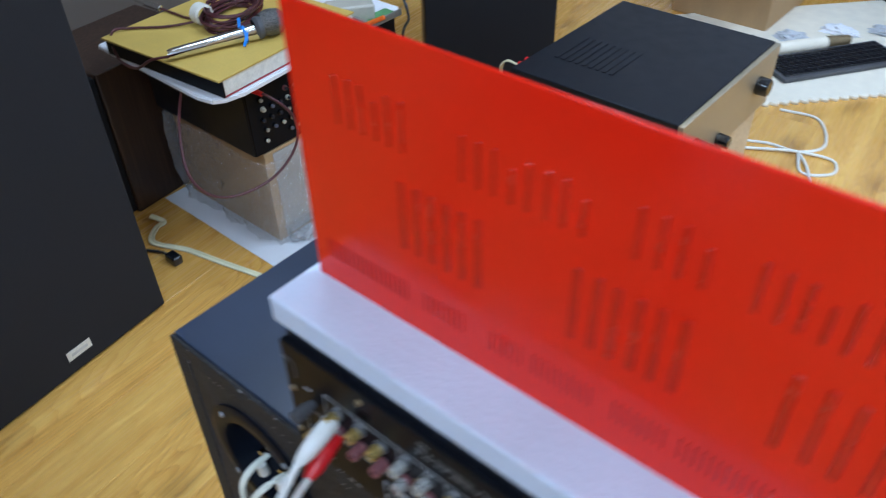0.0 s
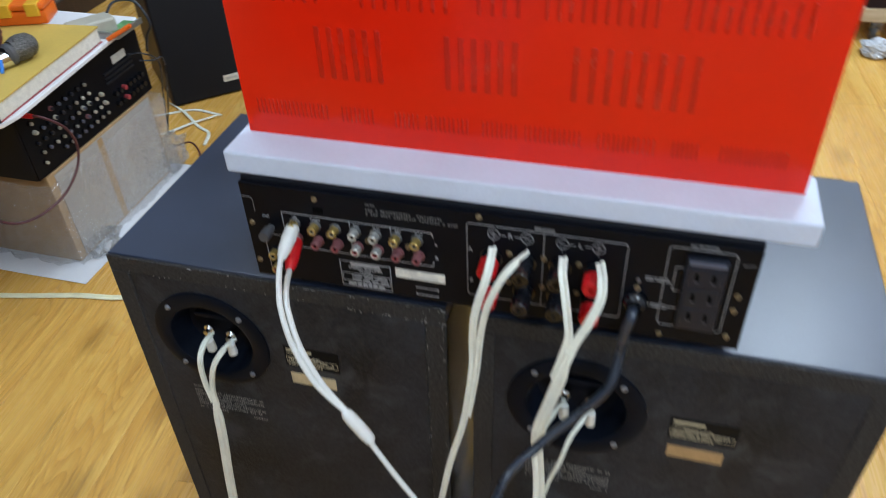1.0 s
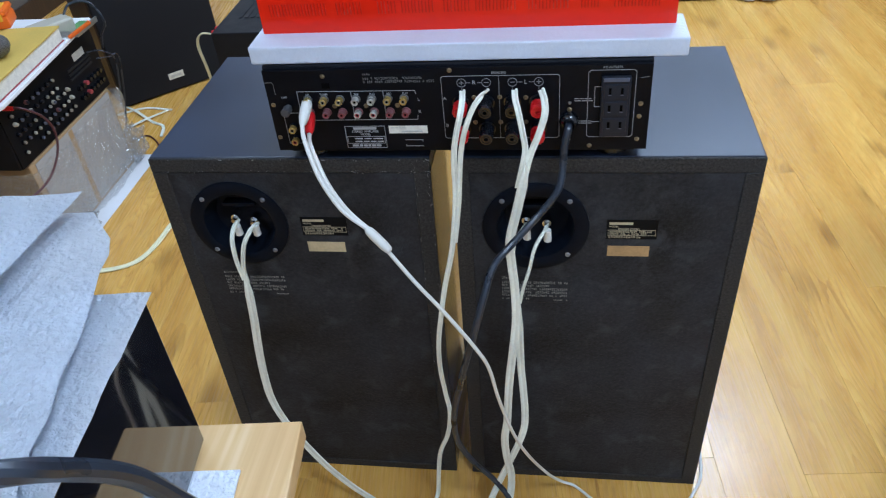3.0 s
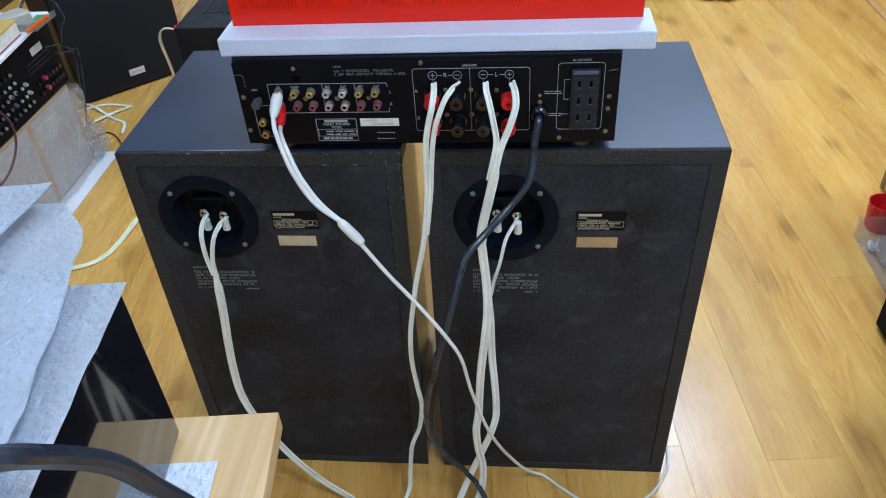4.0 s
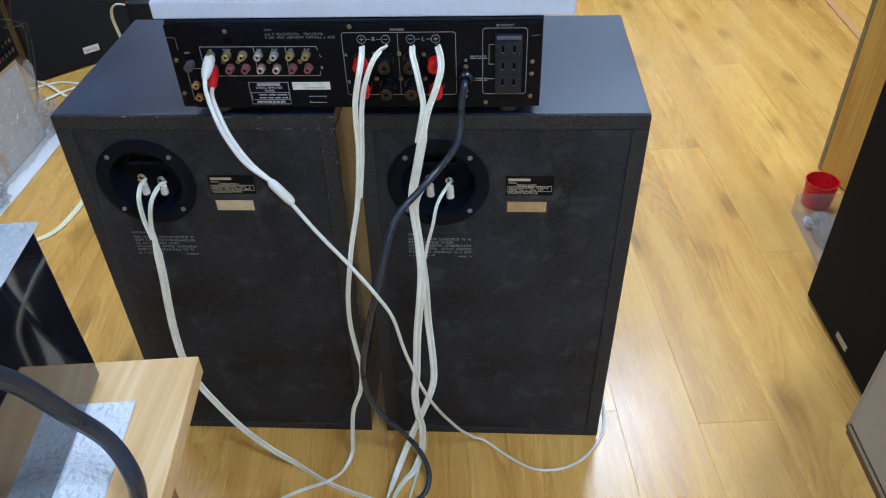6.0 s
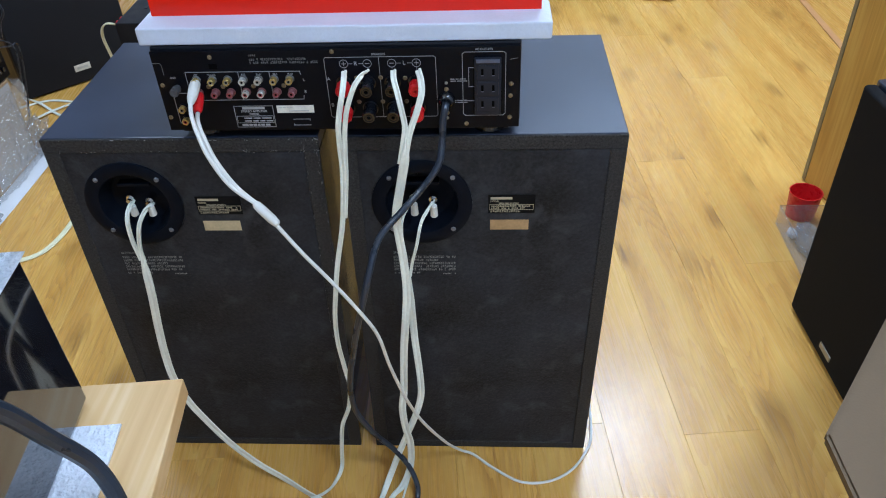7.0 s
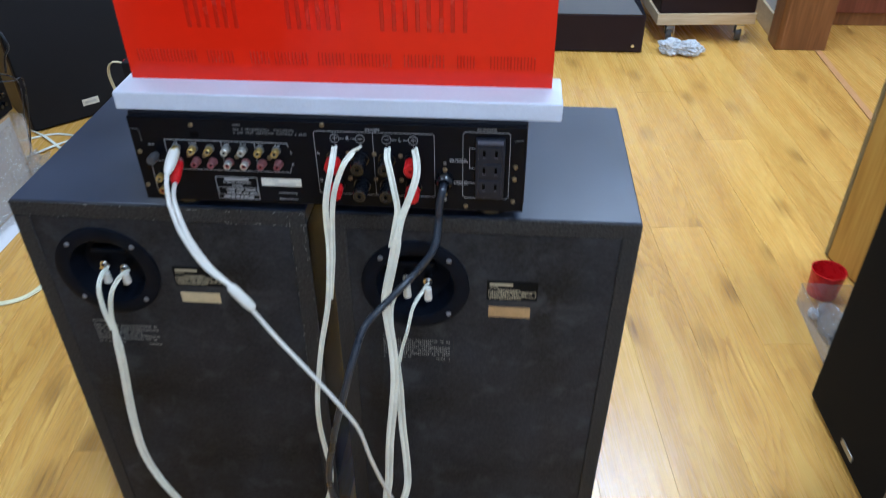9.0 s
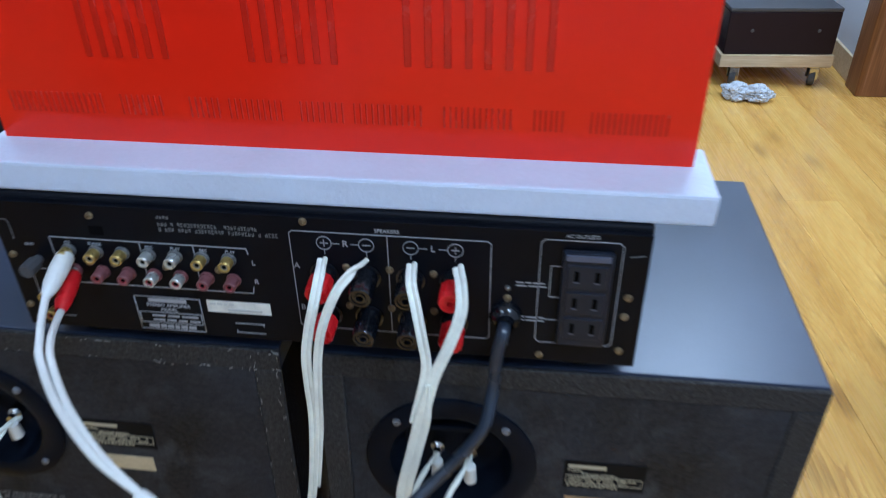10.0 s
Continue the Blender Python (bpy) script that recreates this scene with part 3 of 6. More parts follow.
single("wall_next_room", joined(box(3.7, WY0, -0.02, 3.82, 0.4, CEIL), box(3.7, 2.2, -0.02, 3.82, WY1, CEIL), box(3.7, 0.4, 2.3, 3.82, 2.2, CEIL)), M_wall, "white wall of the next room with a window opening", "wall", kind="structure")
base = thing("baseboard", WX1, 2.6, 0, "brown wooden skirting at the foot of the white wall", "baseboard", kind="structure")
part("board", box(WX1 - 0.013, DOOR1 + 0.02, 0, WX1 - 0.001, WY1, 0.085, 0.003), M_ply, base)
part("board", box(WX0 + 0.001, WY0, 0, WX0 + 0.013, WY1, 0.085, 0.003), M_walnut, base)
jamb = thing("door_jamb", WX1, DOOR1, 0, "brown varnished wooden doorway lining", "door frame", kind="structure")
part("lining", box(WX1 - 0.012, DOOR1 - 0.045, 0, WX1 + 0.155, DOOR1 - 0.001, 2.58, 0.003), M_jamb, jamb)
part("architrave", box(WX1 - 0.026, DOOR1 - 0.047, 0, WX1 - 0.002, DOOR1 + 0.055, 2.63, 0.005), M_jamb, jamb)
part("head", box(WX1 - 0.012, DOOR0, 2.54, WX1 + 0.155, DOOR1 - 0.05, 2.58, 0.003), M_jamb, jamb)
single("threshold", box(WX1 + 0.118, DOOR0, 0.0, WX1 + 0.140, DOOR1 - 0.05, 0.004, 0.001), M_threshold, "narrow salmon-coloured threshold strip on the floor", "threshold", kind="structure")

for px, py, hf, watts in PANELS:
    lamp = thing("ceiling_light", px, py, CEIL - 0.03, "square white flat ceiling light", "ceiling light", "ceiling lights")
    part("housing", joined(box(px - hf, py - hf, CEIL - 0.03, px + hf, py - hf + 0.015, CEIL), box(px - hf, py + hf - 0.015, CEIL - 0.03, px + hf, py + hf, CEIL), box(px - hf, py - hf + 0.015, CEIL - 0.03, px - hf + 0.015, py + hf - 0.015, CEIL), box(px + hf - 0.015, py - hf + 0.015, CEIL - 0.03, px + hf, py + hf - 0.015, CEIL)), M_lightpanel, lamp)
    part("diffuser", box(px - hf + 0.015, py - hf + 0.015, CEIL - 0.02, px + hf - 0.015, py + hf - 0.015, CEIL - 0.012), M_lightpanel, lamp)

# open wooden door leaf at the doorway
leaf = thing("door_leaf", 1.345, 0.82, 0.0, "open yellow varnished wooden door with a pale edge strip", "door")
LM = Matrix.Translation((1.345, 0.82, 0)) @ Matrix.Rotation(radians(-74), 4, "Z")
part("panel", box(0.012, -0.02, 0.004, 0.74, 0.02, 2.05, 0.002, m=LM), M_doorwood, leaf)
part("edge_strip", box(0.0, -0.021, 0.004, 0.0115, 0.021, 2.05, 0.002, m=LM), M_olive, leaf, "dull green edge strip")

# red-brown wooden cabinet in the next room
ward = thing("wardrobe", 2.3, 2.65, 0, "red-brown varnished wooden wardrobe in the next room", "wardrobe")
part("plinth", box(1.76, 2.37, 0.0, 2.84, 2.98, 0.05, 0.002), M_jamb, ward)
part("carcass", box(1.75, 2.37, 0.0505, 2.85, 2.99, 2.0, 0.004), M_jamb, ward)
for dx in (1.755, 2.305):
    wd = part("door", box(dx, 2.350, 0.055, dx + 0.54, 2.3685, 1.99, 0.003), M_redwood, ward, "plain red-brown door")
    part("handle", cyl((dx + (0.50 if dx < 2 else 0.04), 2.344, 0.95), (dx + (0.50 if dx < 2 else 0.04), 2.344, 1.10), 0.006, n=12, bevel=0.001), M_steel, wd)

# ---- the pair of loudspeakers seen from behind ----
SH, SD = 0.610, 0.295


def back_speaker(x0, x1, label, sticker, dish_x, worn):
    """Cabinet seen from its back: frame of board edges, recessed back, terminal dish, labels."""
    rng = random.Random(int(dish_x * 1000))
    root = thing("loudspeaker", (x0 + x1) / 2, 0, 0, label, "loudspeaker", "pair of large loudspeakers")
    lean = Matrix(((1, 0, 0.0135, -0.0082), (0, 1, 0, 0), (0, 0, 1, 0), (0, 0, 0, 1)))
    t = 0.019
    made = []

    def p(name, bm, mat, lab="", parent=root):
        bm.transform(lean)
        return part(name, bm, mat, parent, lab)

    p("top_panel", box(x0, 0.004, SH - t, x1, SD, SH, 0.0015), M_spktop, "satin black vinyl top with blue sheen tinted into its colour")
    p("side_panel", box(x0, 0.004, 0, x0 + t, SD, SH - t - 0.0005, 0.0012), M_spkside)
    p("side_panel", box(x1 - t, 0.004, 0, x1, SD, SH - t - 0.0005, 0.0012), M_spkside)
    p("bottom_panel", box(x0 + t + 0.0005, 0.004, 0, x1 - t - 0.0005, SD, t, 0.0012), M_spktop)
    p("grille", box(x0 + 0.008, SD + 0.0005, 0.01, x1 - 0.008, SD + 0.02, SH - 0.01, 0.004), M_blackgrille, "black cloth grille")
    edge = []
    for a in ((x0, SH - t - 0.001, x1, SH - 0.0005), (x0, 0.0005, x0 + t + 0.001, SH - t - 0.001), (x1 - t - 0.001, 0.0005, x1, SH - t - 0.001), (x0 + t, 0.0005, x1 - t, t * 0.8)):
        edge.append(box(a[0], 0.0, a[1], a[2], 0.0038, a[3], 0.001, 1))
    p("rim", joined(*edge), M_spkedge, "chipped and worn black board edges")
    cz, y = 0.5105, 0.0012
    back = bmesh.new()
    rect = [back.verts.new(q) for q in ((x0 + t + 0.0015, y, t * 0.8 + 0.001), (x1 - t - 0.0015, y, t * 0.8 + 0.001), (x1 - t - 0.0015, y, SH - t - 0.0015), (x0 + t + 0.0015, y, SH - t - 0.0015))]
    hole = [back.verts.new((dish_x + 0.05 * math.cos(a * math.pi / 24), y, cz + 0.05 * math.sin(a * math.pi / 24))) for a in range(48)]
    rim = [back.edges.new((rect[k], rect[(k + 1) % 4])) for k in range(4)] + [back.edges.new((hole[k], hole[(k + 1) % 48])) for k in range(48)]
    bmesh.ops.triangle_fill(back, edges=rim, use_beauty=True)
    deep = bmesh.ops.extrude_face_region(back, geom=back.faces[:])["geom"]
    for v in deep:
        if isinstance(v, bmesh.types.BMVert):
            v.co.y += 0.012
    p("back_panel", back, M_spkback, "dark fibreboard back")
    cut = Matrix.Translation((dish_x, y, cz)) @ Matrix.Rotation(radians(90), 4, "X")
    # flange and bowl of the terminal dish, sunk into the cabinet
    bowl = lathe([(0.0655, -0.0002), (0.0655, 0.0020), (0.0630, 0.0030), (0.0500, 0.0034), (0.0470, 0.0020), (0.0450, -0.006), (0.0400, -0.024), (0.0340, -0.028), (0.0, -0.029)], cut, 48)
    dish = p("terminal_dish", bowl, M_dish, "round black plastic terminal dish")
    p("ledge", joined(box(dish_x - 0.022, y + 0.010, cz + 0.021, dish_x + 0.022, y + 0.024, cz + 0.0255, 0.0008), box(dish_x - 0.014, y + 0.018, cz + 0.031, dish_x - 0.006, y + 0.026, cz + 0.034), box(dish_x + 0.007, y + 0.018, cz + 0.031, dish_x + 0.015, y + 0.026, cz + 0.034)), M_dish, "", dish)
    for sx in (-1, 1):
        for sz in (-1, 1):
            q = screw("screw", dish_x + sx * 0.0405, y - 0.0034, cz + sz * 0.0405, 0.0034, M_dullsteel, dish)
            q.data.transform(ROOT[dish].inverted() @ lean @ ROOT[dish])
    for sx, tz in ((-0.012, -0.001), (0.0135, -0.005)):
        tx, ty = dish_x + sx, cz + tz
        p("terminal", joined(cyl((tx, 0.032, ty), (tx, 0.014, ty), 0.0056, n=16, bevel=0.0008), cyl((tx, 0.014, ty), (tx, 0.008, ty), 0.0030, n=12)), M_chrome, "small chrome terminal", dish)
    lx = dish_x + 0.086 if not worn else dish_x + 0.083
    plate = p("rating_plate", box(lx, y - 0.0006, 0.4935, lx + 0.0605, y + 0.0003, 0.5225), M_black_ink, "black and gold rating plate")
    yy = y - 0.0006
    p("logo", bar(lx + 0.003, 0.5155, lx + 0.031, 0.5190, yy), M_goldink, "gold maker's mark", plate)
    p("lettering", joined(letters("MODEL", 0.0034, facing(lx + 0.0085, yy, 0.5125)), letters("SPEAKER SYSTEM", 0.0034, facing(lx + 0.0265, yy, 0.5090))), M_goldink, "", plate)
    tagged(p("print", joined(glyph_rows(lx + 0.004, 0.5065, lx + 0.056, 0.4998, 2, yy, rng, 0.0022), glyph_rows(lx + 0.003, 0.4987, lx + 0.045, 0.4945, 1, yy, rng, 0.0030, 1.0), outline([(lx + 0.002, 0.5072), (lx + 0.0585, 0.5072), (lx + 0.0585, 0.4992), (lx + 0.002, 0.4992)], yy, 0.0004)), M_goldink, "", plate), kind="stuff")
    p("sticker", box(lx + 0.003, y - 0.0005, 0.4665, lx + 0.0535, y + 0.0003, 0.4825), sticker, "blank aged paper sticker")
    p("caution_label", joined(box(dish_x - 0.046, y - 0.0003, 0.385, dish_x + 0.047, y + 0.0003, 0.431)), M_spkback, "thin dark notice with faded print")
    tagged(p("notice_print", joined(glyph_rows(dish_x - 0.043, 0.43, dish_x - 0.022, 0.425, 1, y - 0.0004, rng), glyph_rows(dish_x - 0.043, 0.4225, dish_x + 0.044, 0.3945, 5, y - 0.0004, rng), glyph_rows(dish_x - 0.043, 0.3935, dish_x - 0.005, 0.389, 1, y - 0.0004, rng), glyph_rows(dish_x + 0.025, 0.391, dish_x + 0.044, 0.388, 1, y - 0.0004, rng, 0.002)), M_noticeink), kind="stuff")
    p("notice_outline", outline([(dish_x - 0.046, 0.387), (dish_x - 0.044, 0.385), (dish_x + 0.045, 0.385), (dish_x + 0.047, 0.387), (dish_x + 0.047, 0.429), (dish_x + 0.045, 0.431), (dish_x - 0.044, 0.431), (dish_x - 0.046, 0.429)], y - 0.0003, 0.0004, 0.0002), M_spkedge)
    # splintered board edge
    if worn:
        chips = []
        for k in range(110):
            long = 0.0008 + 0.0045 * rng.random() ** 3
            thin = 0.00015 + 0.0004 * rng.random()
            if k % 2:
                px, pz, dx, dz = x1 - t * rng.choice((0.08, 0.98, 1.02)) + rng.gauss(0, 0.0012), SH - 0.006 - 0.36 * rng.random() ** 1.8, thin, long
            else:
                px, pz, dx, dz = x1 - (x1 - x0) * rng.random() ** 1.7, SH - t * rng.choice((0.07, 0.95, 1.0)) + rng.gauss(0, 0.0012), long, thin
            chips.append(box(-dx / 2, -0.0005, -dz / 2, dx / 2, 0.0005, dz / 2, m=Matrix.Translation((min(px, x1 - 0.001), -0.0001, min(pz, SH - 0.0015))) @ Matrix.Rotation(rng.gauss(0, 0.3), 4, "Y")))
        tagged(p("chipped_lip", joined(*chips), M_chipped, "pale chips along the worn edge"), kind="stuff")
    return root


back_speaker(-0.0145, 0.3400, "large black loudspeaker, its worn fibreboard back and wiring showing", M_beige, 0.0825, True)
back_speaker(0.3665, 0.7200, "large black loudspeaker close beside its twin, fibreboard back showing", M_beige_dark, 0.4655, False)

# ---- amplifier on the speakers ----
AX0, AX1, AZ0, AZ1, AY = 0.1640, 0.5865, 0.6270, 0.7305, -0.008
amp = thing("amplifier", 0.375, 0.1, SH, "black stereo amplifier on the loudspeakers, wired rear panel showing", "amplifier")
part("case", joined(box(AX0 - 0.001, AY + 0.006, AZ0 + 0.004, AX1 + 0.001, 0.27, AZ1 + 0.0015, 0.002)), M_ampcase, amp, "black steel cover")
rear = part("rear_panel", box(AX0, AY, AZ0, AX1, AY + 0.0055, AZ1 - 0.002, 0.0006), M_amppanel, amp, "black rear panel with white print")
for fx in (AX0 + 0.035, AX1 - 0.035):
    for fy in (0.03, 0.24):
        part("foot", cyl((fx, fy, SH), (fx, fy, AZ0 + 0.005), 0.022, 0.019, 24, 0.001), M_clearblack, amp, "black plastic foot")
part("base_plate", box(AX0 + 0.012, 0.0, AZ0 - 0.006, AX1 - 0.012, 0.262, AZ0 + 0.0038, 0.001), M_amppanel, amp)
Y = AY - 0.0001
for sx, sz in ((0.233, 0.721), (0.374, 0.7255), (0.1695, 0.687), (0.1685, 0.645), (0.5245, 0.628 + 0.004), (0.5765, 0.683), (0.576, 0.668), (0.5755, 0.640), (0.399, 0.693), (0.427, 0.693), (0.455, 0.692), (0.399, 0.6625), (0.427, 0.6625), (0.455, 0.6625), (0.502, 0.677), (0.502, 0.6465)):
    screw("screw", sx, Y, sz, 0.0027, M_gold, rear)
for sz in (0.685, 0.640):
    screw("screw", 0.502, Y, sz, 0.0018, M_steel, rear)


def jack(x, z, ring, core, base):
    """A phono socket: moulded base, metal sleeve, coloured core and dark hole."""
    j = part("socket", joined(cyl((x, Y, z), (x, Y - 0.0030, z), 0.0052, 0.0048, 18, 0.0005)), base, rear)
    part("sleeve", lathe([(0.0041, 0.0030), (0.0041, 0.0098), (0.0037, 0.0103), (0.0027, 0.0103), (0.0027, 0.0080)], facing(x, Y, z), 18), ring, j)
    part("core", cyl((x, Y - 0.0030, z), (x, Y - 0.0092, z), 0.0026, n=14), core, j)
    part("hole", cyl((x, Y - 0.0092, z), (x, Y - 0.0095, z), 0.0014, n=12), M_void, j)


for i in range(6):
    jx = 0.2305 + i * 0.0182
    jack(jx, 0.6935, M_silversleeve if i in (2, 3) else M_goldsleeve, M_whitejack if i in (2, 3) else M_sleeve, M_jackbase)
    jack(jx + 0.0008, 0.6775, M_silversleeve if i in (2, 3) else M_sleevered, M_redjack, M_sleevered)
jack(0.2115, 0.6775, M_silversleeve, M_redjack, M_sleevered)
jack(0.2115, 0.6935, M_goldsleeve, M_sleeve, M_jackbase)
jack(0.1880, 0.6585, M_goldsleeve, M_sleeve, M_dish)
jack(0.1885, 0.6430, M_goldsleeve, M_redjack, M_dish)
for sx in (0.2240, 0.2410, 0.2770, 0.3130):
    screw("screw", sx, Y, 0.6845, 0.0028, M_gold, rear)
gnd = part("ground_post", joined(cyl((0.187, Y, 0.684), (0.187, Y - 0.004, 0.684), 0.0035, n=16), cyl((0.187, Y - 0.004, 0.684), (0.187, Y - 0.016, 0.684), 0.0052, n=10, bevel=0.0008)), M_rubber, rear, "dark grey knurled ground post")
part("slot", joined(bar(0.2300, 0.7065, 0.2395, 0.7130, Y, 0.0003)), M_void, rear)


def ribbed(x, z, r, length):
    """A fluted screw-down binding post."""
    bm = bmesh.new()
    n = 40
    rings = []
    for d, s in ((0.007, 0.9), (0.008, 1), (length - 0.0015, 1), (length, 0.90), (length, 0.70), (length - 0.0008, 0.66), (length - 0.0008, 0.50), (length, 0.46), (length, 0.30), (length - 0.004, 0.26), (length - 0.004, 0.0001)):
        ring = []
        for i in range(n):
            a = 2 * math.pi * i / n
            q = r * s * (1 + (0.05 if i % 4 < 2 and 0.0075 < d < length - 0.001 else 0))
            ring.append(bm.verts.new((x + q * math.cos(a), Y - d, z + q * math.sin(a))))
        rings.append(ring)
    for a, b in zip(rings, rings[1:]):
        for i in range(n):
            bm.faces.new((a[i], b[i], b[(i + 1) % n], a[(i + 1) % n]))
    bm.transform(Matrix.Translation((x, Y, z)) @ Matrix.Rotation(radians(4), 4, "X") @ Matrix.Translation((-x, -Y, -z)))
    return bm


POSTS = [(0.3845, M_redplastic), (0.4120, M_clearblack), (0.4405, M_clearblack), (0.4680, M_redplastic)]
for px, mat in POSTS:
    for pz in (0.6875, 0.6550):
        post = part("binding_post", ribbed(px, pz, 0.0076, 0.023), mat, rear, "red fluted binding post" if mat is M_redplastic else "black fluted binding post")
        part("collar", joined(cyl((px, Y, pz), (px, Y - 0.0025, pz), 0.0095, n=22, bevel=0.0006), cyl((px, Y - 0.0025, pz), (px, Y - 0.0085, pz - 0.0003), 0.0080, 0.0074, 22, 0.0004)), M_clearblack, post, "black moulded collar")

# printing
rng = random.Random(5)
part("panel_frame_print", joined(outline([(0.366, 0.7185), (0.489, 0.7185), (0.491, 0.7165), (0.491, 0.6445), (0.489, 0.6425), (0.366, 0.6425), (0.364, 0.6445), (0.364, 0.7165)], Y), outline([(0.4265, 0.7175), (0.4265, 0.6435)], Y, close=False)), M_panelink, rear)
part("panel_frame_print", outline([(0.5235, 0.7225), (0.5675, 0.7225), (0.57, 0.72), (0.57, 0.6455), (0.5675, 0.643), (0.5235, 0.643), (0.521, 0.6455), (0.521, 0.72)], Y), M_panelink, rear)
part("panel_frame_print", joined(outline([(0.2, 0.703), (0.334, 0.7025), (0.335, 0.6985)], Y, 0.0006, close=False), outline([(0.335, 0.672), (0.334, 0.667), (0.2005, 0.667)], Y, 0.0006, close=False), outline([(0.262, 0.7025), (0.262, 0.667)], Y, 0.0006, close=False), outline([(0.2985, 0.7025), (0.2985, 0.667)], Y, 0.0006, close=False), outline([(0.2, 0.703), (0.2, 0.667)], Y, 0.0006, close=False), outline([(0.179, 0.6765), (0.1985, 0.6765)], Y, 0.0006, close=False), outline([(0.179, 0.6765), (0.179, 0.637), (0.2, 0.637)], Y, 0.0006, close=False)), M_panelink, rear)
ring = []
for cx in (0.386, 0.413, 0.441, 0.469):
    ring.append(outline([(cx + 0.0048 * math.cos(a * math.pi / 8), 0.7105 + 0.0048 * math.sin(a * math.pi / 8)) for a in range(16)], Y, 0.0005))
    ring.append(bar(cx - 0.0002, 0.7020, cx + 0.0002, 0.7055, Y))
    ring.append(bar(cx - 0.0026, 0.7102, cx + 0.0026, 0.7108, Y))
for cx in (0.386, 0.469):
    ring.append(bar(cx - 0.0003, 0.7079, cx + 0.0003, 0.7131, Y))
ring += [bar(0.391, 0.7103, 0.396, 0.7107, Y), bar(0.403, 0.7103, 0.408, 0.7107, Y), bar(0.446, 0.7103, 0.4515, 0.7107, Y), bar(0.4585, 0.7103, 0.464, 0.7107, Y)]
part("polarity_print", joined(*ring), M_panelink, rear)
tagged(part("speaker_lettering", joined(letters("R", 0.0065, facing(0.3995, Y, 0.7105)), letters("L", 0.0065, facing(0.455, Y, 0.7105)), letters("A", 0.0058, facing(0.3665, Y, 0.692)), letters("B", 0.0058, facing(0.3672, Y, 0.6585)), letters("SPEAKERS", 0.0036, facing(0.4265, Y, 0.7215))), M_panelink, rear), kind="stuff")
tagged(part("channel_lettering", joined(letters("L", 0.005, facing(0.3375, Y, 0.6915)), letters("R", 0.005, facing(0.3375, Y, 0.6765)), letters("L", 0.005, facing(0.2625, Y, 0.6915)), letters("R", 0.005, facing(0.2625, Y, 0.6765)), letters("REC", 0.003, facing(0.268, Y, 0.699)), letters("PLAY", 0.003, facing(0.286, Y, 0.699)), letters("REC", 0.003, facing(0.305, Y, 0.699)), letters("PLAY", 0.003, facing(0.323, Y, 0.699)), letters("CD", 0.003, facing(0.2115, Y, 0.699)), letters("TUNER", 0.003, facing(0.2305, Y, 0.699)), letters("GND", 0.003, facing(0.184, Y, 0.696))), M_panelink, rear), kind="stuff")
tagged(part("caution_print", joined(glyph_rows(0.278, 0.7245, 0.287, 0.721, 1, Y, rng, 0.0022), glyph_rows(0.278, 0.7195, 0.358, 0.7115, 2, Y, rng, 0.0022)), M_faintink, rear), kind="stuff")
mp = part("model_plate", box(0.2475, Y - 0.0003, 0.630, 0.2955, Y + 0.0002, 0.6595), M_black_ink, rear)
part("print", joined(outline([(0.2482, 0.6588), (0.2948, 0.6588), (0.2948, 0.6307), (0.2482, 0.6307)], Y - 0.0003, 0.0006), bar(0.258, 0.6545, 0.285, 0.6575, Y - 0.0003), outline([(0.2495, 0.6455), (0.2935, 0.6455), (0.2935, 0.6365), (0.2495, 0.6365)], Y - 0.0003, 0.0005), text_lines(0.258, 0.6445, 0.292, 0.637, 2, Y - 0.0003, rng, 0.4, 0.008), text_lines(0.254, 0.6355, 0.29, 0.6315, 1, Y - 0.0003, rng, 0.65, 0.005)), M_panelink, mp)
part("lettering", joined(letters("STEREO AMPLIFIER", 0.0038, facing(0.2715, Y - 0.0004, 0.6518)), letters("MODEL", 0.0036, facing(0.2715, Y - 0.0004, 0.6480))), M_panelink, mp)
st = part("serial_sticker", box(0.2995, Y - 0.0004, 0.6492, 0.344, Y + 0.0002, 0.6588), M_whitelabel, rear, "white paper sticker with faint print")
part("print", joined(text_lines(0.302, 0.6578, 0.32, 0.6553, 1, Y - 0.0004, rng, 0.5, 0.004), bar(0.314, 0.651, 0.338, 0.6528, Y - 0.0004)), M_silverink, st)
part("slot_print", joined(outline([(0.3175, 0.6405), (0.3375, 0.6405)], Y, 0.0006, close=False), outline([(0.3175, 0.6325), (0.3375, 0.6325)], Y, 0.0006, close=False), bar(0.3175, 0.6325, 0.3181, 0.6345, Y), bar(0.3369, 0.6385, 0.3375, 0.6405, Y)), M_panelink, rear)
part("bracket_print", outline([(0.164, 0.7145), (0.173, 0.7145), (0.1745, 0.712), (0.1745, 0.7)], Y, 0.0005, close=False), M_faintink, rear)
part("bracket_print", outline([(0.5745, 0.713), (0.583, 0.7145)], Y, 0.0005, close=False), M_faintink, rear)
tagged(part("outlet_lettering", joined(letters("AC OUTLETS", 0.0034, facing(0.5455, Y, 0.7255)), text_lines(0.507, 0.691, 0.5285, 0.686, 2, Y, rng, 0.3, 0.005), text_lines(0.509, 0.664, 0.526, 0.659, 2, Y, rng, 0.3, 0.005), outline([(0.5355, 0.7035), (0.528, 0.7035), (0.528, 0.680), (0.5355, 0.680)], Y, 0.0005, close=False), outline([(0.5265, 0.662), (0.536, 0.662)], Y, 0.0005, close=False)), M_panelink, rear), kind="stuff")
ob_ = part("outlet_block", box(0.5345, Y - 0.005, 0.645, 0.5650, Y + 0.0005, 0.7165, 0.0015), M_outlet, rear, "black block of three mains outlets")
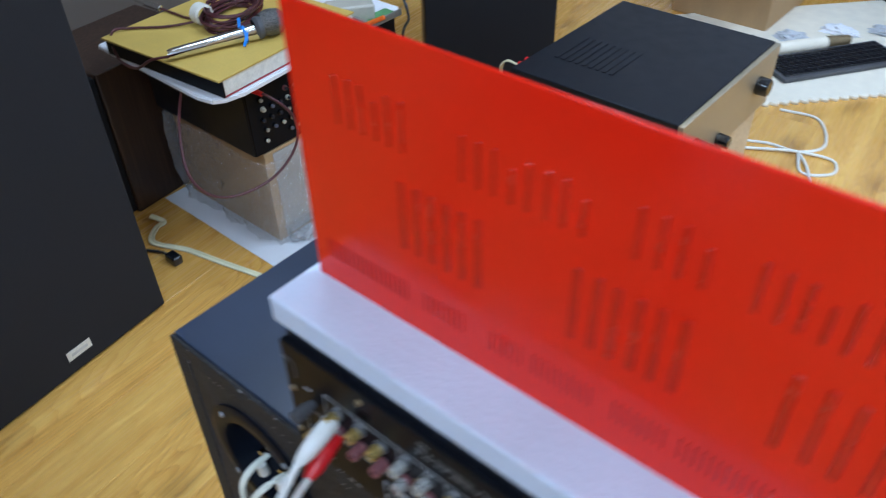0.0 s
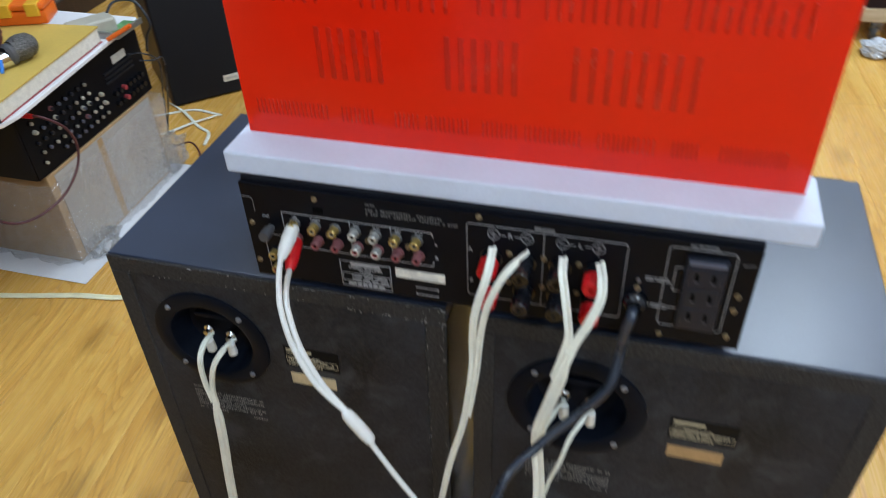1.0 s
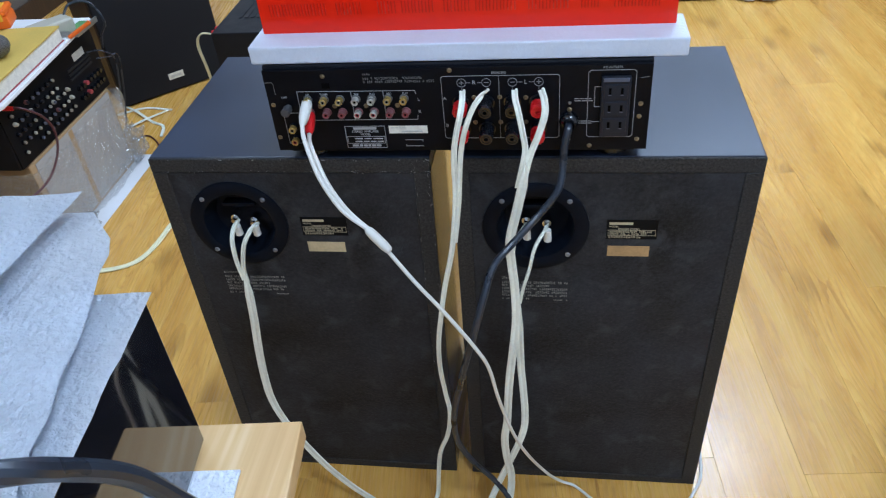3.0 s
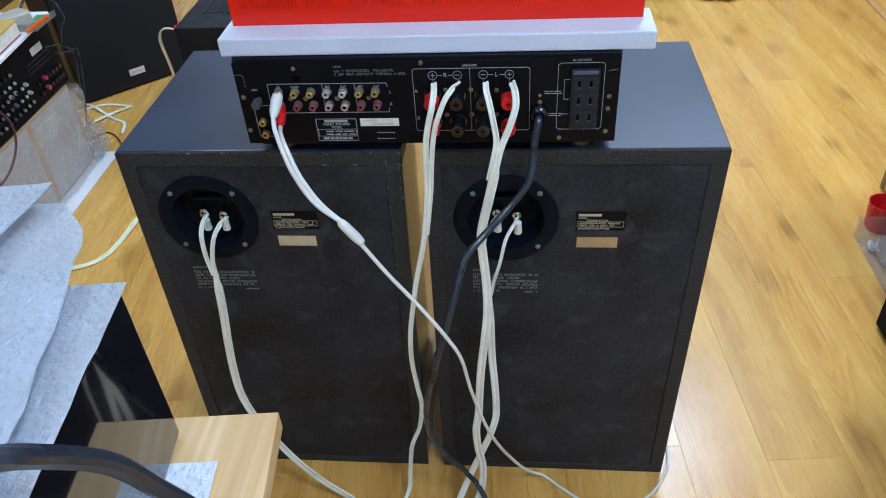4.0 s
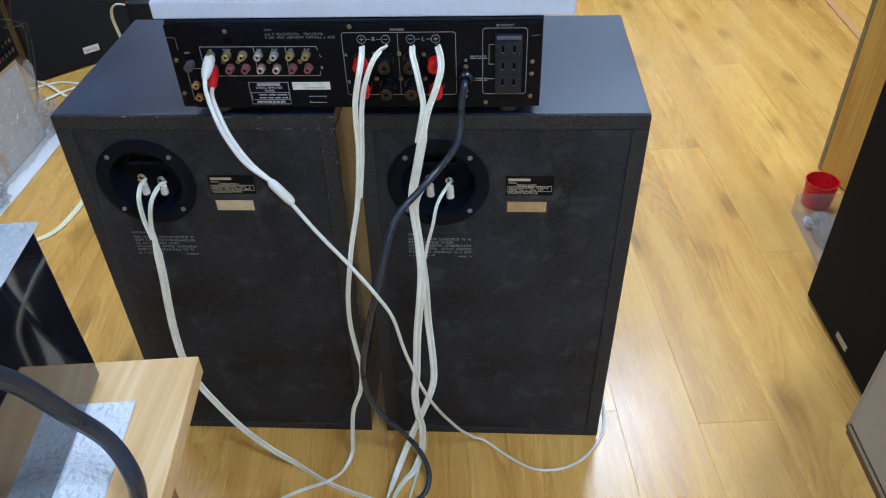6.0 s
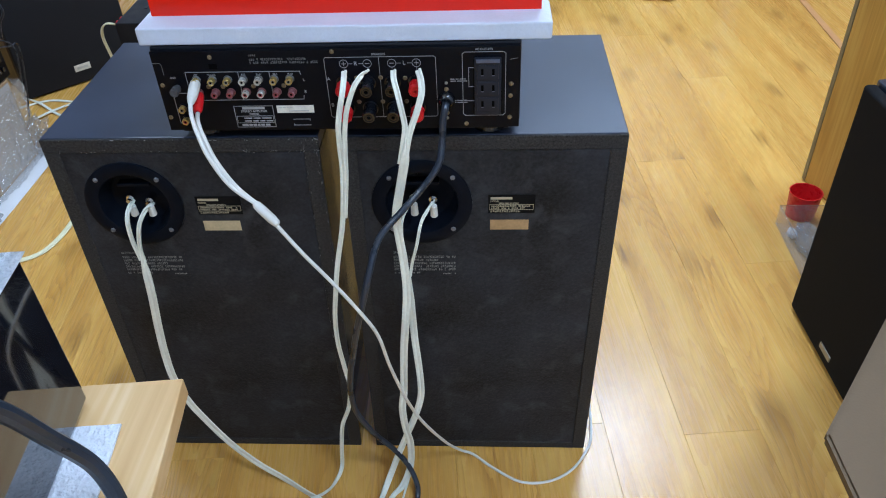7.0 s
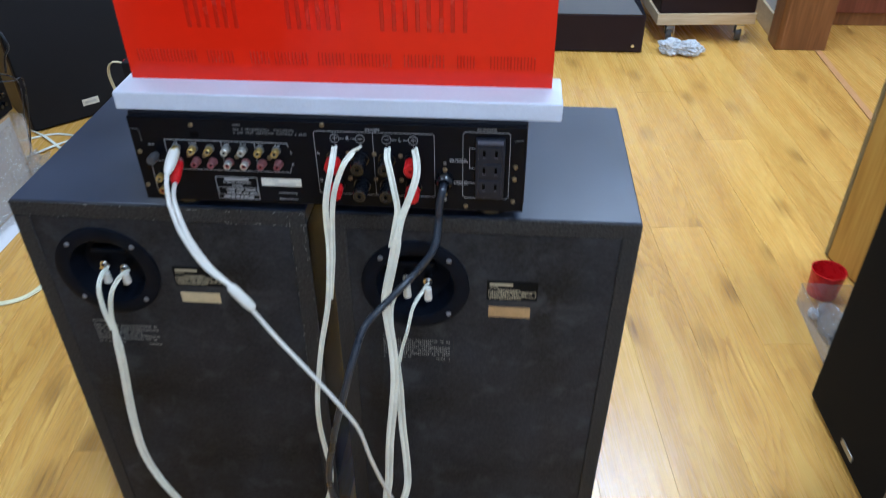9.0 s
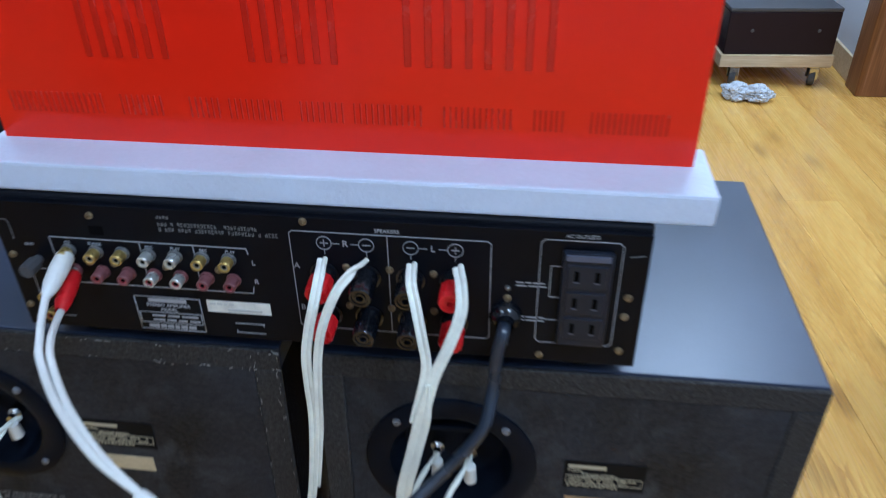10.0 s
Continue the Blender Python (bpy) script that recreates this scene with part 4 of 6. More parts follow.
part("top_plate", box(0.5365, Y - 0.0062, 0.7115, 0.5630, Y - 0.0046, 0.7155, 0.0004), M_outletlip, ob_)
for oz in (0.700, 0.680, 0.660):
    part("outlet", joined(box(0.5375, Y - 0.0062, oz - 0.0085, 0.5620, Y - 0.0046, oz + 0.0085, 0.0008)), M_outlet, ob_)
    for sx in (0.5435, 0.5560):
        part("slot", joined(bar(sx - 0.0014, oz - 0.0030, sx + 0.0014, oz + 0.0045, Y - 0.0062, 0.0003)), M_void, ob_)
        part("slot_lip", bar(sx - 0.0016, oz - 0.0040, sx + 0.0016, oz - 0.0031, Y - 0.0062, 0.0004), M_outletlip, ob_)
part("cord_grommet", joined(lathe([(0.0105, 0.0), (0.0105, 0.004), (0.0085, 0.0075), (0.006, 0.009), (0.0055, 0.014)], facing(0.5015, Y, 0.664), 24)), M_clearblack, rear, "black rubber cord grommet")

# ---- foam slab and sign on the amplifier ----
slab = box(0.1520, -0.002, 0.7330, 0.6210, 0.062, 0.7535, 0.0022, 2)
tagged(single("foam_slab", slab, M_foam), "white polystyrene slab lying on the amplifier as a sign foot", "foam slab")
sign = thing("sign", 0.386, 0.036, 0.7595, "red acrylic sign seen from behind, stuck in a foam slab", "sign")
part("sheet", box(0.1600, 0.0345, 0.7440, 0.6105, 0.0370, 0.9315, 0.0006, 1), M_sign, sign)
LINE = []
for x0, x1, z0, z1 in ((0.191, 0.244, 0.872, 0.900), (0.272, 0.345, 0.871, 0.896), (0.361, 0.398, 0.872, 0.898), (0.410, 0.492, 0.872, 0.896), (0.504, 0.588, 0.872, 0.896)):
    LINE.append(("name_bar", x0, x1, z0, z1))
for x0, x1 in ((0.232, 0.291), (0.336, 0.397), (0.431, 0.526)):
    LINE.append(("number_bar", x0, x1, 0.811, 0.854))
for x0, x1 in ((0.545, 0.593), (0.511, 0.531), (0.456, 0.500), (0.400, 0.445), (0.366, 0.396), (0.320, 0.357), (0.294, 0.316), (0.248, 0.278), (0.172, 0.238)):
    LINE.append(("address_bar", x0, x1, 0.773, 0.787))
for name, x0, x1, z0, z1 in LINE:
    # each character stands as two plain upright bars
    pitch, stroke = {"name_bar": (0.0165, 0.0026), "number_bar": (0.0215, 0.0042), "address_bar": (0.0072, 0.0012)}[name]
    k = max(1, round((x1 - x0) / pitch))
    w = (x1 - x0) / k
    strokes = []
    for i in range(k):
        for c in (0.22, 0.74):
            cx = x0 + (i + c) * w
            strokes.append(box(cx - stroke / 2, 0.0336, z0, cx + stroke / 2, 0.0346, z1 - (0.006 if name == "name_bar" and c > 0.5 and i % 2 else 0), 0.0004, 1))
    tagged(part("lettering_" + name, joined(*strokes), M_signbar, sign), kind="stuff")

# ---- cables behind the speakers ----
def cable(name, label, paths, material, category="cable", group="", r=0.0022, wide=None):
    """paths: (part name, points, radius, half width, facing)."""
    first = paths[0][1][0]
    root = thing(name, first[0], first[1], first[2], label, category, group)
    for pn, pts, rr, ww, fc in paths:
        part(pn, tube(pts, rr, 10, ww, fc, taper=pn == "lead" and len(paths) > 1 and ww is not None), material, root)
    return root


B = (0, -1, 0)
UP = (0, 0, 1)
# flat cable of the first loudspeaker
c = cable("speaker_cable", "flat white two-core speaker cable from the terminal dish to the floor", [
    ("core", [(0.0745, 0.012, 0.508), (0.0750, -0.006, 0.509), (0.0735, -0.018, 0.496), (0.0720, -0.020, 0.465), (0.0745, -0.020, 0.432)], 0.0020, 0.0030, B),
    ("core", [(0.1000, 0.012, 0.504), (0.0985, -0.006, 0.508), (0.0890, -0.019, 0.492), (0.0790, -0.020, 0.455), (0.0780, -0.020, 0.428)], 0.0020, 0.0030, B),
    ("lead", [(0.0768, -0.020, 0.438), (0.0765, -0.022, 0.411), (0.0730, -0.024, 0.364), (0.0670, -0.026, 0.309), (0.0640, -0.030, 0.253), (0.0660, -0.034, 0.205), (0.0790, -0.040, 0.163), (0.0990, -0.047, 0.128), (0.1330, -0.056, 0.077), (0.1730, -0.065, 0.036), (0.2160, -0.076, 0.010), (0.2680, -0.104, 0.004), (0.3160, -0.124, 0.0035), (0.3540, -0.137, 0.0035), (0.45, -0.18, 0.0035), (0.55, -0.26, 0.0035)], 0.0018, 0.0062, B)], M_cable, group="speaker cables")
for tx, tz in ((0.0750, 0.500), (0.1000, 0.500)):
    part("plug", cyl((tx, 0.004, tz - 0.009), (tx + 0.001, 0.002, tz + 0.008), 0.0052, 0.0044, 14, 0.001), M_rca, c, "white plastic plug sleeve")

# cable of the first amplifier channel
c = cable("speaker_cable", "flat white speaker cable hanging from red and black binding posts", [
    ("core", [(0.3885, -0.022, 0.708), (0.3895, -0.036, 0.704), (0.3870, -0.044, 0.690), (0.3820, -0.045, 0.670), (0.3780, -0.045, 0.648), (0.3760, -0.042, 0.621), (0.3750, -0.040, 0.589), (0.3700, -0.038, 0.542), (0.3630, -0.036, 0.497), (0.3500, -0.035, 0.439), (0.3410, -0.035, 0.388), (0.3340, -0.035, 0.340), (0.3320, -0.036, 0.290), (0.3360, -0.038, 0.238), (0.3395, -0.040, 0.200), (0.3330, -0.042, 0.152), (0.3190, -0.046, 0.112), (0.3130, -0.052, 0.064), (0.3080, -0.055, 0.016), (0.3000, -0.075, 0.006), (0.2900, -0.095, 0.0075), (0.2680, -0.112, 0.0095), (0.2350, -0.122, 0.004), (0.2000, -0.144, 0.003), (0.17, -0.19, 0.003)], 0.0016, 0.0034, B),
    ("core", [(0.4150, -0.022, 0.708), (0.4110, -0.038, 0.711), (0.4020, -0.046, 0.701), (0.3920, -0.048, 0.676), (0.3860, -0.046, 0.650), (0.3820, -0.043, 0.618), (0.3785, -0.040, 0.581), (0.3735, -0.038, 0.545), (0.3690, -0.0365, 0.515)], 0.0016, 0.0030, B)], M_cable, group="speaker cables")

# cable of the second amplifier channel
c = cable("speaker_cable", "flat white speaker cable split in two at the amplifier", [
    ("core", [(0.4440, -0.022, 0.708), (0.4455, -0.036, 0.704), (0.4485, -0.042, 0.694), (0.4530, -0.048, 0.672), (0.4555, -0.050, 0.652), (0.4520, -0.0505, 0.630), (0.4465, -0.050, 0.603)], 0.0018, 0.0034, B),
    ("core", [(0.4720, -0.022, 0.708), (0.4755, -0.036, 0.703), (0.4760, -0.043, 0.690), (0.4700, -0.048, 0.670), (0.4605, -0.050, 0.644), (0.4545, -0.050, 0.618)], 0.0018, 0.0038, B),
    ("lead", [(0.4565, -0.052, 0.638), (0.4530, -0.052, 0.612), (0.4450, -0.050, 0.572), (0.4375, -0.048, 0.536), (0.4355, -0.046, 0.514), (0.4370, -0.045, 0.487), (0.4400, -0.045, 0.446), (0.4405, -0.046, 0.398), (0.4360, -0.048, 0.348), (0.4300, -0.050, 0.294), (0.4265, -0.053, 0.245), (0.4245, -0.057, 0.208), (0.4200, -0.060, 0.171), (0.4225, -0.064, 0.131), (0.4280, -0.066, 0.095), (0.4250, -0.072, 0.045), (0.4120, -0.085, 0.012), (0.3980, -0.10, 0.006), (0.3860, -0.125, 0.0045), (0.37, -0.19, 0.0045)], 0.0018, 0.0056, B)], M_cable, group="speaker cables")
c = cable("speaker_cable", "thin flat white speaker cable plugged into the second terminal dish", [
    ("core", [(0.4785, 0.012, 0.506), (0.4745, -0.008, 0.510), (0.4640, -0.024, 0.497), (0.4570, -0.030, 0.466), (0.4490, -0.030, 0.435), (0.4450, -0.032, 0.413)], 0.0015, 0.0022, B),
    ("core", [(0.4535, 0.012, 0.507), (0.4480, -0.008, 0.513), (0.4390, -0.020, 0.497), (0.4380, -0.028, 0.468), (0.4410, -0.032, 0.434), (0.4430, -0.032, 0.412)], 0.0015, 0.0020, B),
    ("lead", [(0.4440, -0.032, 0.419), (0.4435, -0.034, 0.376), (0.4445, -0.036, 0.302), (0.4470, -0.040, 0.261), (0.4490, -0.044, 0.220), (0.4480, -0.048, 0.186), (0.4390, -0.054, 0.152), (0.4240, -0.060, 0.112), (0.4080, -0.066, 0.070), (0.3960, -0.072, 0.036), (0.3860, -0.086, 0.014), (0.3790, -0.11, 0.0085), (0.3740, -0.135, 0.008), (0.365, -0.18, 0.008)], 0.0017, 0.0052, B),
    ("tail", [(0.4280, -0.066, 0.080), (0.4240, -0.06, 0.03), (0.4200, -0.064, 0.006), (0.4130, -0.104, 0.003), (0.4070, -0.140, 0.003), (0.40, -0.19, 0.003)], 0.0014, 0.0022, B)], M_cable, group="speaker cables")
for tx, tz in ((0.4535, 0.500), (0.4790, 0.497)):
    part("plug", cyl((tx, 0.004, tz - 0.010), (tx, 0.002, tz + 0.009), 0.0052, 0.0044, 14, 0.001), M_rca, c, "white plastic plug sleeve")

# stereo signal lead
r1 = cable("signal_lead", "round white stereo signal lead with plugs and a moulded splitter", [
    ("core", [(0.2120, -0.044, 0.681), (0.2160, -0.058, 0.676), (0.2230, -0.074, 0.673), (0.2300, -0.088, 0.668), (0.2420, -0.102, 0.645), (0.2620, -0.112, 0.615), (0.2900, -0.120, 0.5955)], 0.0025, None, B),
    ("core", [(0.2170, -0.042, 0.668), (0.2205, -0.055, 0.6680), (0.2275, -0.072, 0.6690), (0.2350, -0.086, 0.6640), (0.2475, -0.100, 0.6415), (0.2675, -0.111, 0.6140), (0.2930, -0.1205, 0.5932)], 0.0025, None, B),
    ("lead", [(0.3060, -0.124, 0.574), (0.3350, -0.132, 0.534), (0.3680, -0.140, 0.493), (0.3980, -0.143, 0.445), (0.4130, -0.139, 0.405), (0.4220, -0.130, 0.339), (0.4370, -0.110, 0.248), (0.4550, -0.085, 0.168), (0.4840, -0.045, 0.069), (0.5050, -0.022, 0.020), (0.5250, -0.018, 0.004), (0.5570, -0.043, 0.003), (0.6030, -0.070, 0.003), (0.6490, -0.068, 0.003), (0.6870, -0.046, 0.003), (0.7150, -0.008, 0.003), (0.7270, 0.029, 0.003), (0.7320, 0.12, 0.003), (0.74, 0.22, 0.003)], 0.0023, None, B)], M_rca)
part("splitter", lathe([(0.0026, -0.018), (0.0046, -0.016), (0.0056, -0.008), (0.0056, 0.009), (0.0050, 0.015), (0.0032, 0.018), (0, 0.018)], Matrix.Translation((0.2995, -0.1220, 0.5830)) @ Vector((-0.64, 0.12, 0.76)).to_track_quat("Z", "Y").to_matrix().to_4x4(), 18), M_rca, r1, "moulded white splitter")
pl = part("plug", lathe([(0.0048, 0.0), (0.0060, 0.002), (0.0064, 0.012), (0.0056, 0.024), (0.0040, 0.031), (0.0026, 0.034)], Matrix.Translation((0.2115, -0.0125, 0.6925)) @ Vector((0.02, -0.94, -0.34)).to_track_quat("Z", "Y").to_matrix().to_4x4(), 20), M_rca, r1, "white plug")
part("plug", lathe([(0.0048, 0.0), (0.0058, 0.002), (0.0060, 0.012), (0.0054, 0.024), (0.0034, 0.031)], Matrix.Translation((0.2120, -0.0125, 0.6770)) @ Vector((0.15, -0.94, -0.28)).to_track_quat("Z", "Y").to_matrix().to_4x4(), 20), M_redplastic, r1, "red plug")

# mains cable
cable("power_cable", "thick black mains cable hanging from the amplifier to the floor", [
    ("cord", [(0.5015, -0.018, 0.664), (0.5005, -0.026, 0.661), (0.4975, -0.028, 0.645), (0.4960, -0.031, 0.621), (0.4910, -0.045, 0.597), (0.4700, -0.056, 0.570), (0.4470, -0.072, 0.550), (0.4210, -0.100, 0.531), (0.4100, -0.122, 0.503), (0.4000, -0.132, 0.466), (0.3850, -0.134, 0.409), (0.3740, -0.128, 0.358), (0.3660, -0.120, 0.322), (0.3580, -0.108, 0.265), (0.3570, -0.090, 0.198), (0.3720, -0.072, 0.130), (0.4000, -0.066, 0.080), (0.4230, -0.074, 0.046), (0.4370, -0.095, 0.020), (0.4330, -0.122, 0.009), (0.4100, -0.140, 0.0065), (0.3700, -0.148, 0.012), (0.33, -0.165, 0.009), (0.28, -0.20, 0.0045)], 0.0042, None, B)], M_power)

# ---- gloss black cabinet on a pine board, wrapped in foam sheets ----
NB = Matrix.Translation((0.2125, -0.402, 0)) @ Matrix.Rotation(radians(6.1), 4, "Z")
stand = thing("stool", 0.1, -0.6, 0, "pale pine board stool with a rust-brown underframe", "stool")
SB = Matrix.Translation((0.2855, -0.3765, 0)) @ Matrix.Rotation(radians(6.1), 4, "Z")
part("seat_board", box(-0.52, -0.62, 0.573, 0.0, 0.0, 0.593, 0.0015, m=SB), M_pine, stand)
for lx, ly in ((-0.058, -0.060), (-0.058, -0.55), (-0.47, -0.060), (-0.47, -0.55)):
    part("leg", box(lx - 0.017, ly - 0.017, 0.0, lx + 0.017, ly + 0.017, 0.5385, 0.003, m=SB), M_jamb, stand)
part("rail", box(-0.475, -0.075, 0.539, -0.045, -0.045, 0.5725, 0.002, m=SB), M_jamb, stand)
part("rail", box(-0.475, -0.565, 0.539, -0.045, -0.535, 0.5725, 0.002, m=SB), M_jamb, stand)
cab = thing("gloss_cabinet", 0.0, -0.6, 0.5935, "gloss black lacquered cabinet standing on the pine board", "cabinet")
part("body", box(-0.30, -0.46, 0.5968, 0.0, 0.0, 0.750, 0.0035, 3, m=NB), M_gloss, cab)
for i, (lx, ly) in enumerate(((-0.10, -0.03), (-0.27, -0.03), (-0.10, -0.43), (-0.27, -0.43))):
    part("foot", cyl(NB @ Vector((lx, ly, 0.5932)), NB @ Vector((lx, ly, 0.598)), 0.012, n=16), M_rubber, cab)
tagged(single("foam_pad", sheet(-0.20, -0.30, -0.001, 0.0, 12, 14, lambda u, v: 0.0002 + 0.0006 * abs(math.sin(9 * u + 5 * v)), 0.0022, m=Matrix.Translation((0.2510, -0.4285, 0.5932)) @ Matrix.Rotation(radians(6), 4, "Z") @ Matrix.Diagonal((0.42, 1, 1, 1))), M_foamsheet), "thin white foam pad lying on the pine board", "foam pad")


def skirt(name, outline_fn, x0, y0, y1, z, lift, seed, label):
    """A limp foam sheet lying on the cabinet; its free edge runs where outline_fn gives x for y, and droops past the cabinet's side."""
    bm = bmesh.new()
    nu, nv = 26, 30
    g = []
    for j in range(nv + 1):
        y = y0 + (y1 - y0) * j / nv
        x1 = outline_fn(y)
        row = []
        for i in range(nu + 1):
            x = x0 + (x1 - x0) * i / nu
            over = max(0.0, x - 0.002)
            zz = z + lift * 0.5 * (1 + noise.noise(Vector((x * 9 + seed, y * 9, 0)))) + 0.0012 * noise.noise(Vector((x * 70, y * 70, seed))) - over * over * 9
            row.append(bm.verts.new(NB @ Vector((x, y, zz))))
        g.append(row)
    for j in range(nv):
        for i in range(nu):
            bm.faces.new((g[j][i], g[j][i + 1], g[j + 1][i + 1], g[j + 1][i]))
    bmesh.ops.solidify(bm, geom=bm.faces[:], thickness=0.0016)
    return tagged(single(name, bm, M_foamsheet), label, "foam sheet", "packing foam sheets")


def jag(y, seed, size=0.004):
    return size * noise.noise(Vector((y * 30, seed, 0))) + 0.4 * size * noise.noise(Vector((y * 90, seed, 5)))


skirt("foam_sheet", lambda y: 0.004 + jag(y, 2, 0.003), -0.29, -0.46, 0.003, 0.7516, 0.002, 2, "lower white foam sheet overhanging the gloss cabinet's edge")
skirt("foam_sheet", lambda y: -0.0275 - 0.13 * min(y - 0.003, 0) - max(0, y - 0.035) * 0.75 + jag(y, 6, 0.003), -0.30, -0.46, 0.078, 0.7630, 0.010, 6, "bubbly white foam sheet piled on the gloss cabinet")
skirt("foam_sheet", lambda y: -0.0665 + 0.16 * (y - 0.073) + jag(y, 9, 0.003), -0.32, -0.46, 0.083, 0.7800, 0.012, 9, "topmost bright white foam sheet on the pile")
cable("power_cable", "thick grey-black rubber cable arching over the pine board", [
    ("cord", [(0.15, -0.66, 0.845), (0.21, -0.625, 0.848), (0.258, -0.594, 0.825), (0.264, -0.570, 0.795), (0.270, -0.545, 0.755), (0.274, -0.526, 0.705), (0.284, -0.515, 0.662), (0.293, -0.520, 0.630), (0.291, -0.525, 0.602), (0.30, -0.56, 0.598), (0.27, -0.64, 0.600)], 0.0060, None, B)], M_power)

# ---- low table by the camera's right ----
tc_ = thing("low_table", 1.40, -0.35, 0, "taupe-brown low table before the slim black loudspeaker", "table")
part("tabletop", prism([(1.139, 0.035), (0.966, -0.198), (0.974, -0.437), (1.274, -0.487), (1.439, -0.115)], 0.282, 0.3, 0.004), M_taupe, tc_)
part("base", box(1.33, -0.55, 0.0, 1.50, -0.15, 0.2815, 0.003), M_taupe, tc_)

# ---- black loudspeaker near the door leaf ----
rs = thing("loudspeaker", 1.28, 0.2, 0, "slim black floor loudspeaker with cloth grille and silver badge", "loudspeaker")
RS = Matrix.Translation((1.158, 0.355, 0)) @ Matrix.Rotation(radians(3.4), 4, "Z")
part("cabinet", box(0.022, -0.33, 0.0, 0.30, 0.0, 0.500, 0.004, m=RS), M_spktop, rs)
part("grille", box(0.0, -0.326, 0.006, 0.0215, -0.004, 0.494, 0.006, 3, m=RS), M_blackgrille, rs, "black stretched cloth grille")
part("badge", box(-0.0022, -0.181, 0.028, 0.0002, -0.139, 0.040, 0.0006, m=RS), M_steel, rs, "small silver badge")

# ---- red cup in a clear bag ----
cup = thing("cup", 1.276, 0.668, 0, "bright red plastic cup standing on the floor behind a clear box", "cup")
part("bowl", lathe([(0.0, 0.002), (0.029, 0.002), (0.031, 0.0), (0.0355, 0.063), (0.0365, 0.064), (0.0342, 0.064), (0.030, 0.006), (0.0, 0.005)], Matrix.Translation((1.276, 0.668, 0.0)), 36), M_redplastic, cup)
tray = thing("plastic_box", 1.262, 0.53, 0, "clear open plastic box holding small packets on the floor", "plastic box")
part("base", box(1.2125, 0.432, 0.0005, 1.312, 0.632, 0.0015), M_clearbox, tray)
for wx0, wy0, wx1, wy1 in ((1.2105, 0.43, 1.2120, 0.634), (1.3125, 0.43, 1.3140, 0.634), (1.2125, 0.4305, 1.312, 0.4318), (1.2125, 0.6322, 1.312, 0.6335)):
    part("side", box(wx0, wy0, 0.0005, wx1, wy1, 0.0500, 0.0003), M_clearbox, tray)
part("lip", tube([(1.2112, 0.431, 0.0505), (1.2112, 0.633, 0.0505), (1.3132, 0.633, 0.0505), (1.3132, 0.431, 0.0505), (1.2112, 0.431, 0.0505)], 0.0011, smooth=False), M_wrap, tray, "clear rolled lip")


def crumpled(name, cx, cy, sx, sy, sz, seed, material, label, category, rough=0.3):
    bm = bmesh.new()
    bmesh.ops.create_icosphere(bm, subdivisions=4, radius=1)
    for v in bm.verts:
        d = v.co.normalized()
        k = 1 + rough * noise.noise(d * 2.2 + Vector((seed, 0, 0))) + rough * 0.5 * noise.noise(d * 6 + Vector((0, seed, 0))) + rough * 0.25 * noise.noise(d * 14)
        q = d * k
        v.co = Vector((cx + q.x * sx, cy + q.y * sy, max(0.0015, sz * 0.9 + q.z * sz)))
    return tagged(single(name, bm, material), label, category)


crumpled("plastic_bag", 1.262, 0.545, 0.034, 0.060, 0.016, 4, M_wrap, "crumpled clear plastic bag lying in the clear box", "plastic bag", 0.4)
crumpled("paper_wad", 1.265, 0.500, 0.018, 0.026, 0.012, 9, M_rubber, "small grey crumpled packet in the clear box", "packet", 0.4)
crumpled("paper_wad", 1.295, 0.560, 0.013, 0.018, 0.02, 19, M_paper, "small white crumpled packet in the clear box", "packet", 0.3)
crumpled("paper_wad", 1.232, 0.585, 0.010, 0.014, 0.010, 23, M_foamsheet, "small scrap of white foam in the clear box", "packet", 0.3)

# ---- left: receiver on a wrapped carton ----
tagged(single("paper_sheet", sheet(-1.04, 0.515, -0.635, 1.0, 10, 10, lambda u, v: 0.0008 + 0.0012 * abs(math.sin(5 * u + 3 * v)), 0.0006), M_paper), "white paper sheet under the carton on the floor", "paper")
cart = thing("carton", -0.85, 0.78, 0, "brown cardboard carton wrapped in clear plastic on a white sheet", "carton")
part("box_body", box(-1.02, 0.580, 0.003, -0.690, 0.965, 0.228, 0.003), M_card, cart)
part("paper_face", box(-0.6895, 0.60, 0.012, -0.6875, 0.955, 0.222), M_greycard, cart, "pale grey printed face")
part("tape", box(-0.6872, 0.745, 0.012, -0.6862, 0.762, 0.222), M_card, cart, "brown tape strip")


def wrapskin(x0, y0, x1, y1, h):
    """Loose clear film round a box, with folds."""
    bm = bmesh.new()
    per = []
    n = 40
    for (a, b) in (((x0, y0), (x1, y0)), ((x1, y0), (x1, y1)), ((x1, y1), (x0, y1)), ((x0, y1), (x0, y0))):
        for i in range(n):
            per.append(Vector((a[0] + (b[0] - a[0]) * i / n, a[1] + (b[1] - a[1]) * i / n, 0)))
    c0 = Vector(((x0 + x1) / 2, (y0 + y1) / 2, 0))
    rows = []
    for k in range(29):
        z = 0.004 + h * k / 28
        row = []
        for q in per:
            d = (q - c0).normalized()
            p = q + d * (0.012 + 0.012 * noise.noise(Vector((q.x * 18, q.y * 18, z * 9))) + 0.013 * noise.noise(Vector((q.x * 60, q.y * 60, z * 45))))
            row.append(bm.verts.new((p.x, p.y, z)))
        rows.append(row)
    m_ = len(per)
    for a, b in zip(rows, rows[1:]):
        for i in range(m_):
            bm.faces.new((a[i], a[(i + 1) % m_], b[(i + 1) % m_], b[i]))
    return bm


